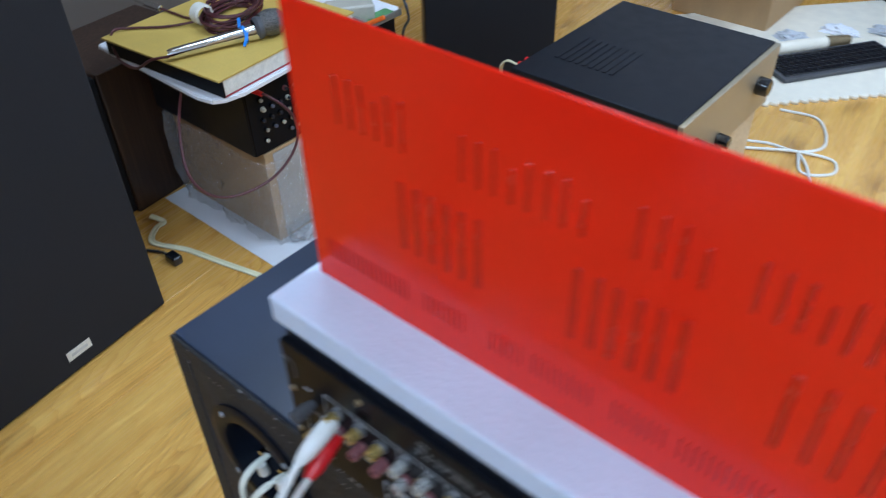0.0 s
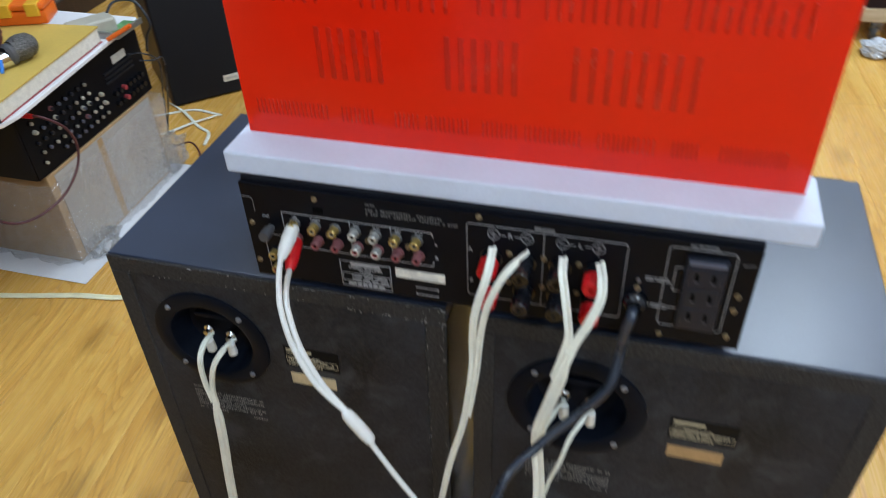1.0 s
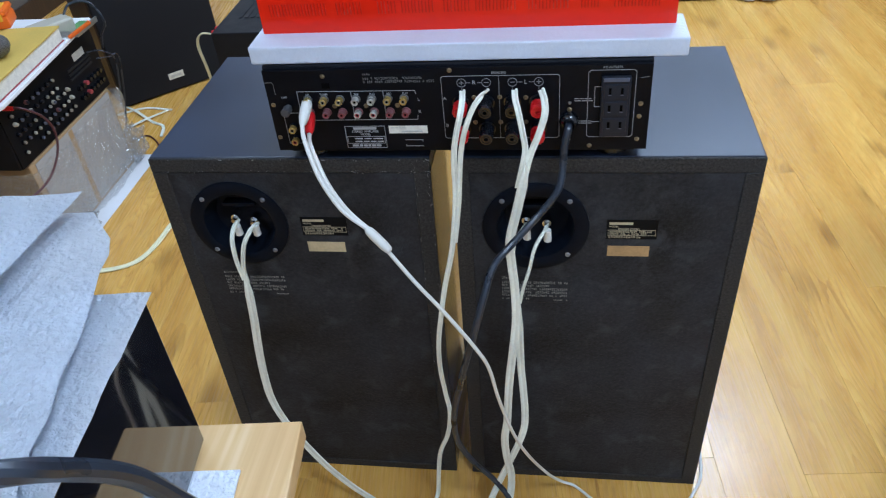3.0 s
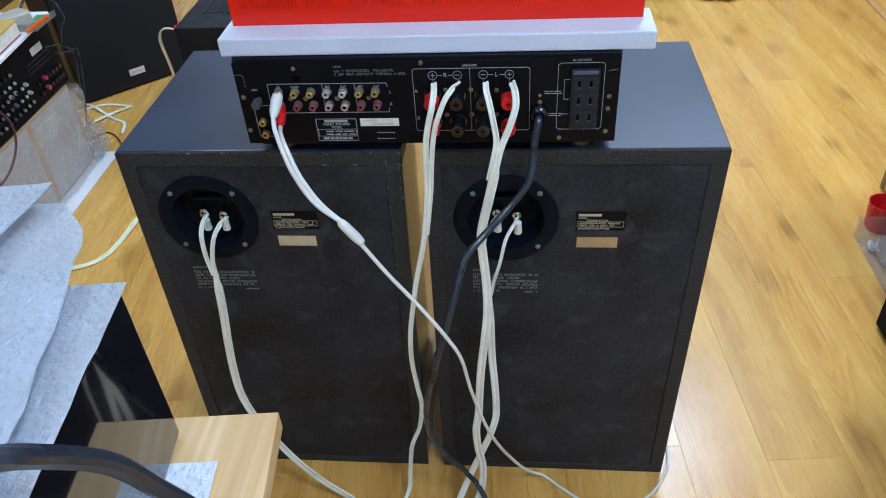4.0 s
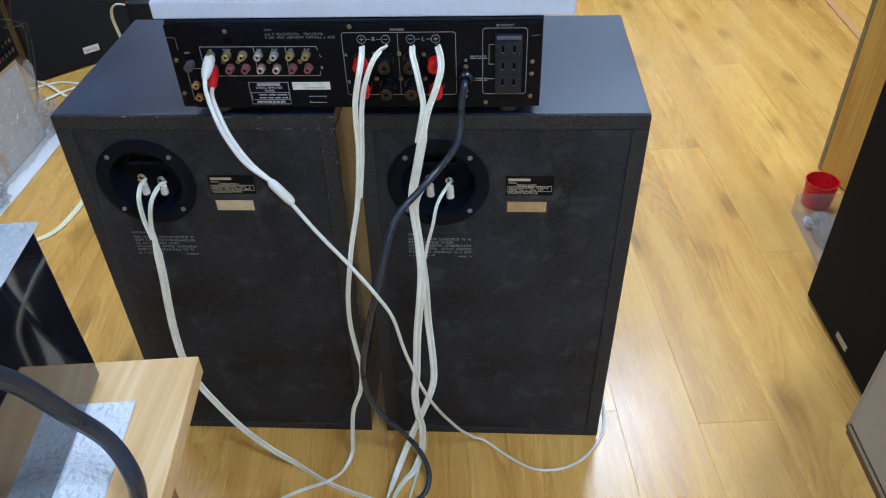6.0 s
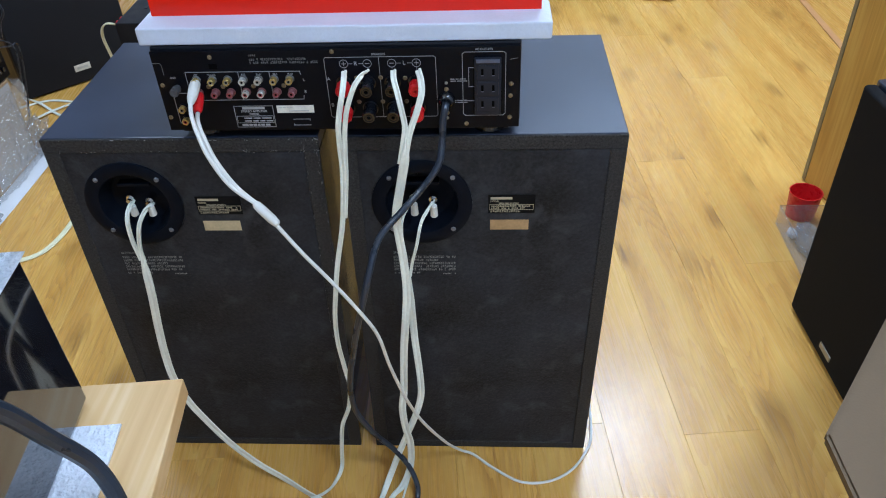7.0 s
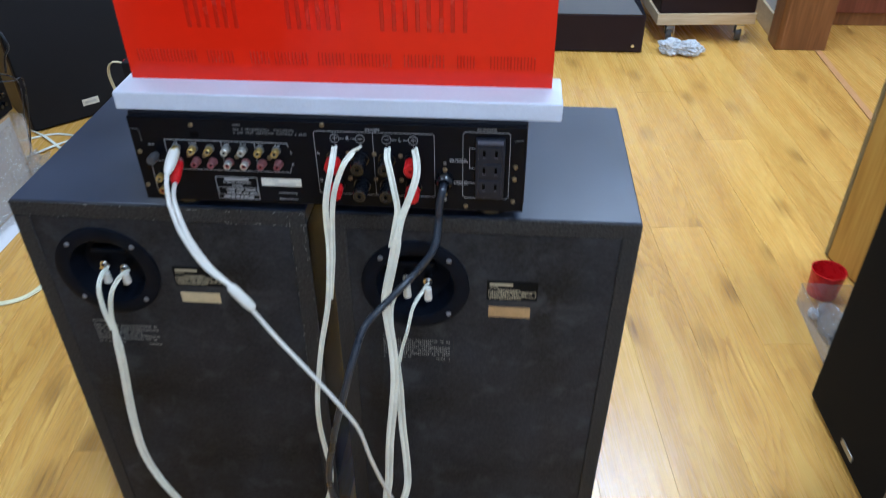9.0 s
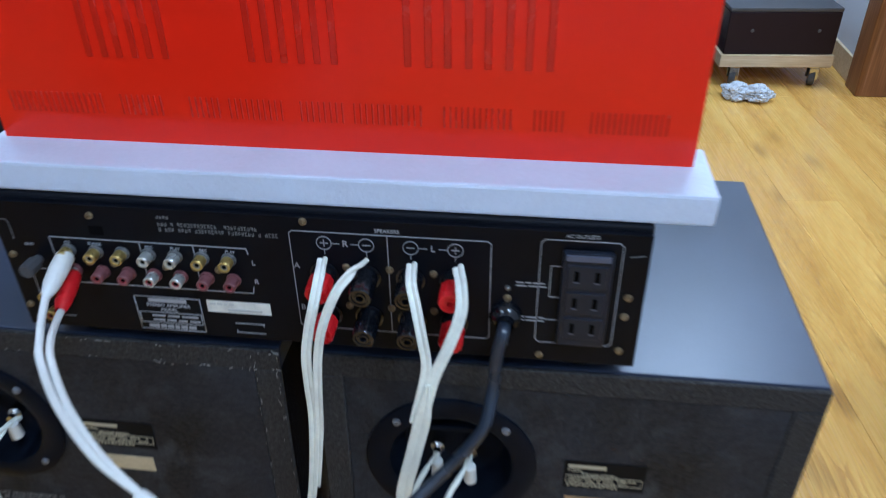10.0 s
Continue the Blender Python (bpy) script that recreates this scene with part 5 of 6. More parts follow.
part("wrap", wrapskin(-1.022, 0.572, -0.680, 0.975, 0.215), M_wrap, cart, "loose clear plastic film")
crumpled("plastic_wrap", -0.672, 0.640, 0.035, 0.045, 0.02, 31, M_wrap, "crumpled end of clear film beside the carton", "plastic wrap", 0.45)
crumpled("plastic_wrap", -0.690, 0.985, 0.03, 0.05, 0.05, 37, M_wrap, "bunched clear film behind the carton", "plastic wrap", 0.45)

rcv = thing("receiver", -0.87, 0.78, 0.2285, "black audio receiver with many rear sockets lying on the carton", "receiver")
RZ0, RZ1, RXF = 0.2300, 0.402, -0.690
part("case", box(-1.04, 0.560, RZ0, RXF - 0.004, 0.985, RZ1, 0.003), M_ampcase, rcv)
rp = part("rear_panel", box(RXF - 0.004, 0.562, RZ0 + 0.002, RXF, 0.983, RZ1 - 0.012, 0.0006), M_amppanel, rcv)
rj = random.Random(2)
cols = (M_whitejack, M_whitejack, M_clearblack, M_outlet, M_sleevered)
for i in range(11):
    for k in range(5):
        if k > 2 and i > 8:
            continue
        jy, jz = 0.592 + i * 0.0215 + (0.004 if k % 2 else 0), RZ0 + 0.03 + k * 0.0225
        if i in (1, 2) and k in (0, 4):
            continue
        j = part("socket", cyl((RXF, jy, jz), (RXF + 0.005, jy, jz), 0.0052, n=12), rj.choice(cols) if rj.random() < 0.35 else M_clearblack, rp)
        part("sleeve", cyl((RXF + 0.005, jy, jz), (RXF + 0.009, jy, jz), 0.0036, n=12), rj.choice((M_whitejack, M_sleeve, M_outlet, M_outletlip)), j)
for i in range(7):
    part("socket", cyl((RXF, 0.850 + i * 0.017, RZ0 + 0.03), (RXF + 0.010, 0.850 + i * 0.017, RZ0 + 0.03), 0.0058, n=12), M_redjack if i == 2 else M_clearblack, rp)
    part("socket", cyl((RXF, 0.850 + i * 0.017, RZ0 + 0.055), (RXF + 0.010, 0.850 + i * 0.017, RZ0 + 0.055), 0.0058, n=12), M_redjack if i == 2 else M_clearblack, rp)
part("vent", joined(*[box(RXF, 0.835, RZ0 + 0.082 + 0.011 * i, RXF + 0.003, 0.94, RZ0 + 0.087 + 0.011 * i) for i in range(3)]), M_ampcase, rp)
part("sticker", box(RXF, 0.875, RZ0 + 0.115, RXF + 0.001, 0.925, RZ0 + 0.133), M_silverink, rp)
part("foot", cyl((-0.72, 0.60, 0.2285), (-0.72, 0.60, 0.2320), 0.018, n=18), M_rubber, rcv)
for fy in (0.60, 0.95):
    part("foot", cyl((-1.0, fy, 0.2285), (-1.0, fy, 0.2320), 0.018, n=18), M_rubber, rcv)

# white padded sheet, dark folder, yellow card
pts = [(-1.03, 0.468), (-0.690, 0.462), (-0.655, 0.470), (-0.640, 0.490), (-0.634, 0.530), (-0.676, 0.985), (-1.05, 0.985)]
tagged(single("padded_sheet", prism(pts, RZ1 + 0.0005, RZ1 + 0.012, 0.0025), M_paper), "white padded sheet with rounded corners lying on the receiver", "padded sheet")
fold = thing("folder", -0.83, 0.65, RZ1 + 0.0125, "dark-edged folder lying on the white padded sheet", "folder")
FM = Matrix.Translation((-0.638, 0.490, 0)) @ Matrix.Rotation(radians(5), 4, "Z")
part("page_block", box(-0.330, 0.002, RZ1 + 0.0145, -0.002, 0.352, RZ1 + 0.0450, 0.001, m=FM), M_whitelabel, fold)
part("cover", box(-0.332, 0.0, RZ1 + 0.0125, 0.0, 0.354, RZ1 + 0.0143, 0.0005, m=FM), M_redjack, fold, "dark red cover board")
part("spine", box(-0.332, -0.003, RZ1 + 0.0125, 0.0, 0.0, RZ1 + 0.0445, 0.0005, m=FM), M_black_ink, fold, "black cloth spine")
part("front_cover", box(-0.332, -0.010, RZ1 + 0.0452, 0.001, 0.354, RZ1 + 0.0490, 0.0006, m=FM), M_yellow, fold, "mustard-yellow card cover")
TOPZ = RZ1 + 0.0490

# microphone
mic = thing("microphone", -0.71, 0.60, TOPZ, "chrome hand microphone with a grey mesh head on the yellow folder", "microphone")
mdir = Vector((0.073, 0.222, 0.005)).normalized()
m0 = Vector((-0.772, 0.474, TOPZ + 0.0125))
part("handle", lathe([(0.0, 0.0), (0.009, 0.0), (0.0105, 0.01), (0.0118, 0.09), (0.0135, 0.14), (0.0165, 0.165), (0.0165, 0.172)], Matrix.Translation(m0) @ mdir.to_track_quat("Z", "Y").to_matrix().to_4x4(), 28), M_chrome, mic, "polished chrome handle")
part("collar", lathe([(0.0172, 0.166), (0.0215, 0.172), (0.0215, 0.180), (0.0200, 0.182)], Matrix.Translation(m0 + Vector((0, 0, 0.006))) @ mdir.to_track_quat("Z", "Y").to_matrix().to_4x4(), 28), M_rubber, mic)
part("head", lathe([(0.0200, 0.180), (0.0245, 0.192), (0.0252, 0.205), (0.0225, 0.220), (0.0140, 0.230), (0.0, 0.233)], Matrix.Translation(m0 + Vector((0, 0, 0.010))) @ mdir.to_track_quat("Z", "Y").to_matrix().to_4x4(), 32), M_mesh, mic, "grey wire mesh head")
tie = thing("blue_tie", *(m0 + mdir * 0.14), "bright blue tie knotted round the microphone", "cable tie")
tq = Matrix.Translation(m0 + mdir * 0.145) @ mdir.to_track_quat("Z", "Y").to_matrix().to_4x4()
part("band", lathe([(0.0142, -0.003), (0.0165, -0.003), (0.0165, 0.003), (0.0142, 0.003), (0.0142, -0.003)], tq, 24), M_blue, tie)
part("tail", tube([m0 + mdir * 0.145 + Vector((-0.010, 0, 0.012)), m0 + mdir * 0.15 + Vector((-0.022, 0.004, 0.02)), m0 + mdir * 0.155 + Vector((-0.036, 0.008, 0.018))], 0.001, 8, 0.003, UP), M_blue, tie)
part("tail", tube([m0 + mdir * 0.145 + Vector((0.012, 0, 0.008)), m0 + mdir * 0.14 + Vector((0.022, -0.006, 0.0)), m0 + mdir * 0.135 + Vector((0.030, -0.012, -0.008))], 0.001, 8, 0.003, UP), M_blue, tie)

# coil of maroon cable
coil = thing("cable_coil", -0.835, 0.66, TOPZ, "loose coil of thin maroon microphone cable on the yellow folder", "cable coil")
rc = random.Random(7)
for k in range(13):
    rx, ry = 0.040 + 0.020 * rc.random(), 0.060 + 0.022 * rc.random()
    ox, oy, z = 0.010 * rc.uniform(-1, 1), 0.010 * rc.uniform(-1, 1), TOPZ + 0.004 + 0.0024 * k
    a0 = rc.uniform(0, 6.28)
    pts = [(-0.835 + ox + rx * math.cos(a0 + a * 0.5236) * 0.95 - 0.25 * ry * math.sin(a0 + a * 0.5236), 0.668 + oy + ry * math.sin(a0 + a * 0.5236), z + 0.002 * math.sin(a * 1.3 + k)) for a in range(13)]
    part("loop", tube(pts, 0.0026, 8, None, UP, 4), M_maroon, coil)
part("binding", lathe([(0.016, -0.012), (0.021, -0.010), (0.021, 0.010), (0.016, 0.012)], Matrix.Translation((-0.862, 0.615, TOPZ + 0.021)) @ Matrix.Rotation(radians(90), 4, "Y"), 18), M_whitelabel, coil, "white binding")
ml = thing("microphone_lead", -0.95, 0.50, TOPZ, "maroon microphone lead with a silver jack plug trailing over the folder", "microphone lead")
part("lead", tube([(-0.765, 0.482, TOPZ + 0.010), (-0.80, 0.455, TOPZ + 0.002), (-0.86, 0.450, RZ1 + 0.018), (-0.93, 0.455, RZ1 + 0.018), (-0.965, 0.475, TOPZ + 0.004), (-0.95, 0.51, TOPZ + 0.004), (-0.90, 0.56, TOPZ + 0.004), (-0.86, 0.62, TOPZ + 0.008)], 0.0026, 8, None, UP), M_maroon, ml)
part("lead", tube([(-0.985, 0.600, TOPZ + 0.006), (-0.95, 0.605, TOPZ + 0.004), (-0.90, 0.61, TOPZ + 0.004), (-0.86, 0.63, TOPZ + 0.010)], 0.0026, 8, None, UP), M_maroon, ml)
part("jack_plug", joined(cyl((-0.985, 0.600, TOPZ + 0.006), (-1.03, 0.592, TOPZ + 0.010), 0.0065, n=16, bevel=0.001), cyl((-1.03, 0.592, TOPZ + 0.010), (-1.058, 0.587, TOPZ + 0.012), 0.003, n=12)), M_chrome, ml, "silver jack plug")

# maroon loop from the red plug
lp = cable("signal_lead", "thin maroon signal lead looping from a red plug", [
    ("lead", [(-0.672, 0.583, 0.374), (-0.650, 0.590, 0.370), (-0.628, 0.615, 0.335), (-0.622, 0.622, 0.290), (-0.625, 0.600, 0.245), (-0.630, 0.545, 0.214), (-0.640, 0.470, 0.212), (-0.655, 0.42, 0.235), (-0.675, 0.40, 0.285), (-0.72, 0.43, 0.35), (-0.80, 0.50, 0.385), (-0.86, 0.53, 0.389)], 0.0028, None, UP)], M_maroon)
part("plug", cyl((-0.687, 0.580, 0.376), (-0.664, 0.585, 0.373), 0.0058, 0.0048, 14, 0.001), M_redplastic, lp, "red plug")

# clutter at the far end of the folder
og = thing("plastic_toolbox", -0.82, 0.83, TOPZ, "bright orange plastic case with yellow catches", "plastic case")
OM = Matrix.Translation((-0.845, 0.845, TOPZ)) @ Matrix.Rotation(radians(20), 4, "Z")
part("body", box(-0.055, -0.035, 0.0, 0.055, 0.035, 0.030, 0.006, m=OM), M_orange, og)
part("lid", box(-0.055, -0.035, 0.031, 0.055, 0.035, 0.045, 0.006, m=OM), M_orange, og)
for k in (-0.03, 0.03):
    part("catch", box(k - 0.014, -0.04, 0.02, k + 0.014, 0.02, 0.0475, 0.002, m=OM), M_amber, og, "yellow catch")
wb = thing("power_adapter", -0.72, 0.87, TOPZ, "white mains adapter block with a black lead", "power adapter")
WM = Matrix.Translation((-0.715, 0.875, RZ1 + 0.0125)) @ Matrix.Rotation(radians(-35), 4, "Z")
part("block", box(-0.026, -0.05, 0.0, 0.026, 0.05, 0.034, 0.006, 3, m=WM), M_whitejack, wb)
part("lead", tube([(-0.70, 0.91, 0.44), (-0.69, 0.94, 0.465), (-0.65, 0.96, 0.46), (-0.63, 0.965, 0.41), (-0.66, 0.98, 0.37), (-0.675, 0.985, 0.33)], 0.003, 8, None, UP), M_power, wb)
gb = thing("circuit_board", -0.645, 0.90, RZ1 + 0.012, "small green circuit board with a grey metal rim", "circuit board")
part("board", box(-0.690, 0.868, RZ1 + 0.0125, -0.645, 0.955, RZ1 + 0.0150), M_green, gb)
part("rim", box(-0.694, 0.858, RZ1 + 0.0125, -0.640, 0.8675, RZ1 + 0.026, 0.001), M_steel, gb)
part("rim", box(-0.6445, 0.868, RZ1 + 0.0125, -0.640, 0.955, RZ1 + 0.026, 0.001), M_steel, gb)
tagged(single("marker_pen", cyl((-0.652, 0.84, RZ1 + 0.020), (-0.60, 0.862, RZ1 + 0.048), 0.005, n=14, bevel=0.001), M_orange), "short orange marker leaning at the sheet's edge", "pen")

# black leads behind the receiver
for k in range(2):
    cable("power_lead", "thin black lead hanging behind the receiver", [("lead", [(-0.685, 0.93 + 0.03 * k, 0.345 - 0.03 * k), (-0.660, 0.95 + 0.03 * k, 0.340 - 0.03 * k), (-0.655, 0.99 + 0.02 * k, 0.30), (-0.685, 1.01 + 0.02 * k, 0.2), (-0.72, 1.03, 0.08), (-0.76, 1.04, 0.005)], 0.0018, None, UP)], M_power)

# ---- left: dark loudspeakers ----
ls = thing("loudspeaker", -0.85, 0.1, 0, "tall charcoal loudspeaker with a cloth front and a white badge", "loudspeaker")
LS = Matrix.Translation((-0.718, 0.302, 0)) @ Matrix.Rotation(radians(8.2), 4, "Z")
part("cabinet", box(-0.30, -0.42, 0.0, -0.0225, 0.0, 0.68, 0.004, m=LS), M_walnut, ls)
part("grille", box(-0.022, -0.417, 0.004, 0.0, -0.003, 0.676, 0.005, 3, m=LS), M_dustcloth, ls, "charcoal stretched cloth grille")
bd = part("badge", box(-0.0002, -0.222, 0.036, 0.0018, -0.172, 0.056, 0.0006, m=LS), M_whitelabel, ls, "white badge")
part("print", box(0.0018, -0.214, 0.043, 0.0021, -0.180, 0.049, m=LS), M_silverink, bd)
bs2 = thing("loudspeaker", -1.2, 0.5, 0, "dark brown loudspeaker cabinet standing behind the carton", "loudspeaker")
BM2 = Matrix.Translation((-1.035, 0.445, 0)) @ Matrix.Rotation(radians(7), 4, "Z")
part("cabinet", box(-0.24, 0.0, 0.0, 0.0, 0.30, 0.352, 0.004, m=BM2), M_walnut, bs2)
part("grille", box(-0.235, -0.018, 0.006, -0.005, -0.0005, 0.346, 0.004, m=BM2), M_darkspk, bs2)

# back loudspeaker
bk = thing("loudspeaker", -0.7, 1.5, 0, "dark loudspeaker with charcoal cloth front, walnut side and white badge", "loudspeaker")
BK = Matrix.Translation((-0.868, 1.277, 0)) @ Matrix.Rotation(radians(43.5), 4, "Z")
part("cabinet", box(0.0, 0.0225, 0.0, 0.36, 0.32, 0.62, 0.004, m=BK), M_walnut, bk)
part("grille", box(0.003, 0.0, 0.004, 0.357, 0.022, 0.616, 0.005, 3, m=BK), M_darkspk, bk, "charcoal stretched cloth grille")
bd = part("badge", box(0.160, -0.0018, 0.043, 0.210, 0.0002, 0.064, 0.0006, m=BK), M_whitelabel, bk, "white badge")
part("print", box(0.168, -0.0021, 0.050, 0.202, -0.0018, 0.057, m=BK), M_silverink, bd)

# ---- back: amplifier on a wooden box ----
wbx = thing("wooden_crate", -0.17, 1.2, 0, "plain pale wooden crate carrying an amplifier", "crate")
part("body", box(-0.345, 1.01, 0.0, -0.005, 1.42, 0.205, 0.003), M_ply, wbx)
am2 = thing("amplifier", -0.17, 1.2, 0.2055, "black amplifier with a champagne front panel lying on a wooden crate", "amplifier")
part("case", box(-0.372, 0.985, 0.222, -0.004, 1.43, 0.362, 0.003), M_ampcase, am2, "black metal cover")
part("vent", joined(*[box(-0.33 + 0.016 * i, 1.08, 0.3622, -0.322 + 0.016 * i, 1.20, 0.3634) for i in range(9)]), M_ampcase, am2, "vent slots in the cover")
fp = part("front_panel", box(-0.0035, 0.985, 0.222, 0.008, 1.43, 0.360, 0.002), M_champagne, am2, "champagne metal front")
for ky, kz, kr in ((1.04, 0.285, 0.028), (1.12, 0.25, 0.014), (1.17, 0.25, 0.014), (1.34, 0.30, 0.02)):
    part("knob", cyl((0.008, ky, kz), (0.034, ky, kz), kr, kr * 0.92, 24, 0.002), M_clearblack, fp, "black knob")
for fx in (-0.34, -0.03):
    for fy in (1.02, 1.39):
        part("foot", cyl((fx, fy, 0.2055), (fx, fy, 0.2225), 0.02, n=18), M_rubber, am2)
for k, ky in enumerate((1.05, 1.075)):
    part("binding_post", cyl((-0.372, ky, 0.335), (-0.398, ky, 0.335), 0.009, n=16, bevel=0.001), M_redplastic, am2, "red binding post")
cable("speaker_cable", "cream flat speaker cable drooping from the amplifier's red posts", [
    ("lead", [(-0.392, 1.050, 0.333), (-0.43, 1.05, 0.335), (-0.452, 1.06, 0.30), (-0.455, 1.08, 0.22), (-0.47, 1.12, 0.10), (-0.49, 1.15, 0.02), (-0.50, 1.17, 0.004)], 0.0020, 0.0040, UP),
    ("lead", [(-0.392, 1.075, 0.330), (-0.415, 1.085, 0.31), (-0.410, 1.10, 0.25), (-0.43, 1.13, 0.15), (-0.47, 1.17, 0.03), (-0.49, 1.19, 0.004)], 0.0020, 0.0040, UP)], M_cablecream, group="speaker cables")

# cables on the floor left
cable("floor_cable", "cream flat cable lying on the floor beside the loudspeaker", [("lead", [(-0.98, 0.44, 0.02), (-0.955, 0.455, 0.006), (-0.950, 0.43, 0.003), (-0.91, 0.398, 0.003), (-0.83, 0.430, 0.003), (-0.735, 0.452, 0.003), (-0.627, 0.478, 0.003), (-0.535, 0.493, 0.003), (-0.482, 0.525, 0.003), (-0.462, 0.588, 0.003), (-0.455, 0.683, 0.003), (-0.43, 0.80, 0.003)], 0.0018, 0.0075, UP)], M_cablecream, group="floor cables")
cable("floor_cable", "thin white cable lying on the floor before the back loudspeaker", [("lead", [(-0.93, 1.20, 0.003), (-0.87, 1.235, 0.003), (-0.80, 1.275, 0.003), (-0.705, 1.262, 0.003)], 0.0022, 0.0045, UP), ("lead", [(-0.705, 1.262, 0.0065), (-0.76, 1.20, 0.0065), (-0.80, 1.14, 0.0065), (-0.87, 1.07, 0.004)], 0.0022, 0.0045, UP), ("lead", [(-0.90, 1.30, 0.003), (-0.82, 1.25, 0.008), (-0.74, 1.19, 0.003), (-0.69, 1.16, 0.003), (-0.67, 1.10, 0.003)], 0.0022, 0.0045, UP)], M_cable, group="floor cables")
cable("floor_cable", "thin dark brown cable curling on the floor", [("lead", [(-0.86, 1.19, 0.003), (-0.84, 1.12, 0.003), (-0.815, 1.07, 0.003), (-0.775, 1.035, 0.003), (-0.752, 1.07, 0.003), (-0.72, 1.105, 0.003), (-0.68, 1.08, 0.003), (-0.64, 1.03, 0.003)], 0.0022, None, UP)], M_maroon, group="floor cables")
pg = thing("mains_plug", -0.80, 0.392, 0, "small black mains plug lying on the floor", "plug")
part("body", box(-0.835, 0.378, 0.0, -0.800, 0.402, 0.022, 0.005, 3), M_clearblack, pg)
part("lead", tube([(-0.835, 0.39, 0.012), (-0.87, 0.385, 0.006), (-0.92, 0.36, 0.003)], 0.003, 8, None, UP), M_power, pg)

# ---- mat with keyboard and clutter ----
MD = Vector((0.433, 0.47, 0)).normalized()
MM = Matrix(((MD.x, -MD.y, 0, -0.135), (MD.y, MD.x, 0, 1.80), (0, 0, 1, 0), (0, 0, 0, 1)))
poly = []
nt = 26
for i in range(nt):
    u = 0.76 * i / nt
    poly += [(u, 0.0), (u + 0.009, -0.012), (u + 0.02, -0.012), (u + 0.024, 0.0)]
poly += [(0.76, 0.0), (0.76, 0.62), (0.0, 0.62)]
single("foam_mat", prism(poly, 0.0, 0.010, m=MM), M_cream, "cream interlocking foam floor mat with toothed edges", "floor mat")
kb = thing("keyboard", -0.02, 2.18, 0.010, "black computer keyboard lying on the foam mat", "keyboard")
KM = Matrix.Translation((-0.105, 1.965, 0.0102)) @ Matrix.Rotation(radians(55.5), 4, "Z")
part("body", box(0.0, 0.0, 0.0, 0.42, 0.15, 0.014, 0.004, m=KM), M_rubber, kb)
kj = []
for r in range(5):
    for k in range(18):
        kj.append(box(0.012 + k * 0.022, 0.014 + r * 0.025, 0.0145, 0.030 + k * 0.022, 0.034 + r * 0.025, 0.019, 0.001, 1, m=KM))
tagged(part("keys", joined(*kj), M_clearblack, kb), kind="stuff")
tb = thing("glue_tube", -0.12, 2.2, 0.010, "yellowish clear tube with a golden cap lying on the mat", "tube")
part("barrel", cyl((-0.225, 2.10, 0.030), (-0.10, 2.27, 0.030), 0.02, n=20, bevel=0.002), M_cream, tb)
part("cap", cyl((-0.0995, 2.271, 0.030), (-0.05, 2.335, 0.030), 0.0195, 0.014, 20, 0.002), M_gold, tb, "golden cap")
for k, (px, py, mt, nm, lb) in enumerate(((-0.20, 2.28, M_cloth, "packet", "crumpled blue-grey packet on the mat"), (-0.10, 2.42, M_paper, "packet", "crumpled white packet on the mat"), (0.02, 2.50, M_cloth, "packet", "crumpled grey packet on the mat"), (0.12, 2.56, M_paper, "packet", "white torn packet on the mat"), (-0.28, 2.16, M_wrap, "packet", "clear plastic packet on the mat"))):
    crumpled(nm, px, py, 0.05, 0.035, 0.016, 40 + k, mt, lb, "packet", 0.5)
cable("cord", "thin black cord straggling over the mat", [("lead", [(0.02, 2.30, 0.013), (0.07, 2.34, 0.013), (0.10, 2.42, 0.013), (0.17, 2.44, 0.013), (0.22, 2.50, 0.013)], 0.003, None, UP)], M_power)
cable("white_cord", "knotted white cord lying on the floor before the mat", [("lead", [(-0.10, 1.60, 0.003), (-0.02, 1.64, 0.003), (0.06, 1.65, 0.003), (0.10, 1.72, 0.003), (0.04, 1.84, 0.003), (-0.06, 1.83, 0.003)], 0.004, None, UP), ("lead", [(-0.09, 1.56, 0.003), (-0.02, 1.60, 0.006), (0.06, 1.64, 0.008), (0.14, 1.66, 0.003), (0.16, 1.60, 0.003), (0.10, 1.56, 0.003), (0.06, 1.64, 0.006)], 0.004, None, UP), ("lead", [(0.06, 1.64, 0.008), (0.10, 1.59, 0.006), (0.13, 1.53, 0.003)], 0.004, None, UP)], M_rca)
ct2 = thing("carton", -0.45, 2.45, 0, "open brown carton standing behind the amplifier", "carton")
part("box_body", box(-0.62, 2.28, 0.0, -0.29, 2.62, 0.20, 0.004), M_card, ct2)
part("flap", box(-0.62, 2.20, 0.198, -0.29, 2.279, 0.201), M_card, ct2)
dk = thing("tv_cabinet", 0.05, 2.95, 0, "low dark cabinet against the far wall", "cabinet")
part("body", box(-0.75, 2.76, 0.04, 0.20, 3.20, 0.46, 0.006), M_darkbox, dk)
part("plinth", box(-0.73, 2.79, 0.0, 0.18, 3.18, 0.04), M_void, dk)
ap = thing("appliance", 0.55, 2.7, 0, "olive-grey metal appliance with a dark slot standing on the floor", "appliance")
part("body", box(0.39, 2.56, 0.0, 0.72, 2.9, 0.30, 0.008), M_olive, ap)
part("slot", box(0.45, 2.555, 0.045, 0.70, 2.561, 0.085), M_void, ap)
part("rim", box(0.43, 2.552, 0.092, 0.71, 2.562, 0.105, 0.001), M_champagne, ap)

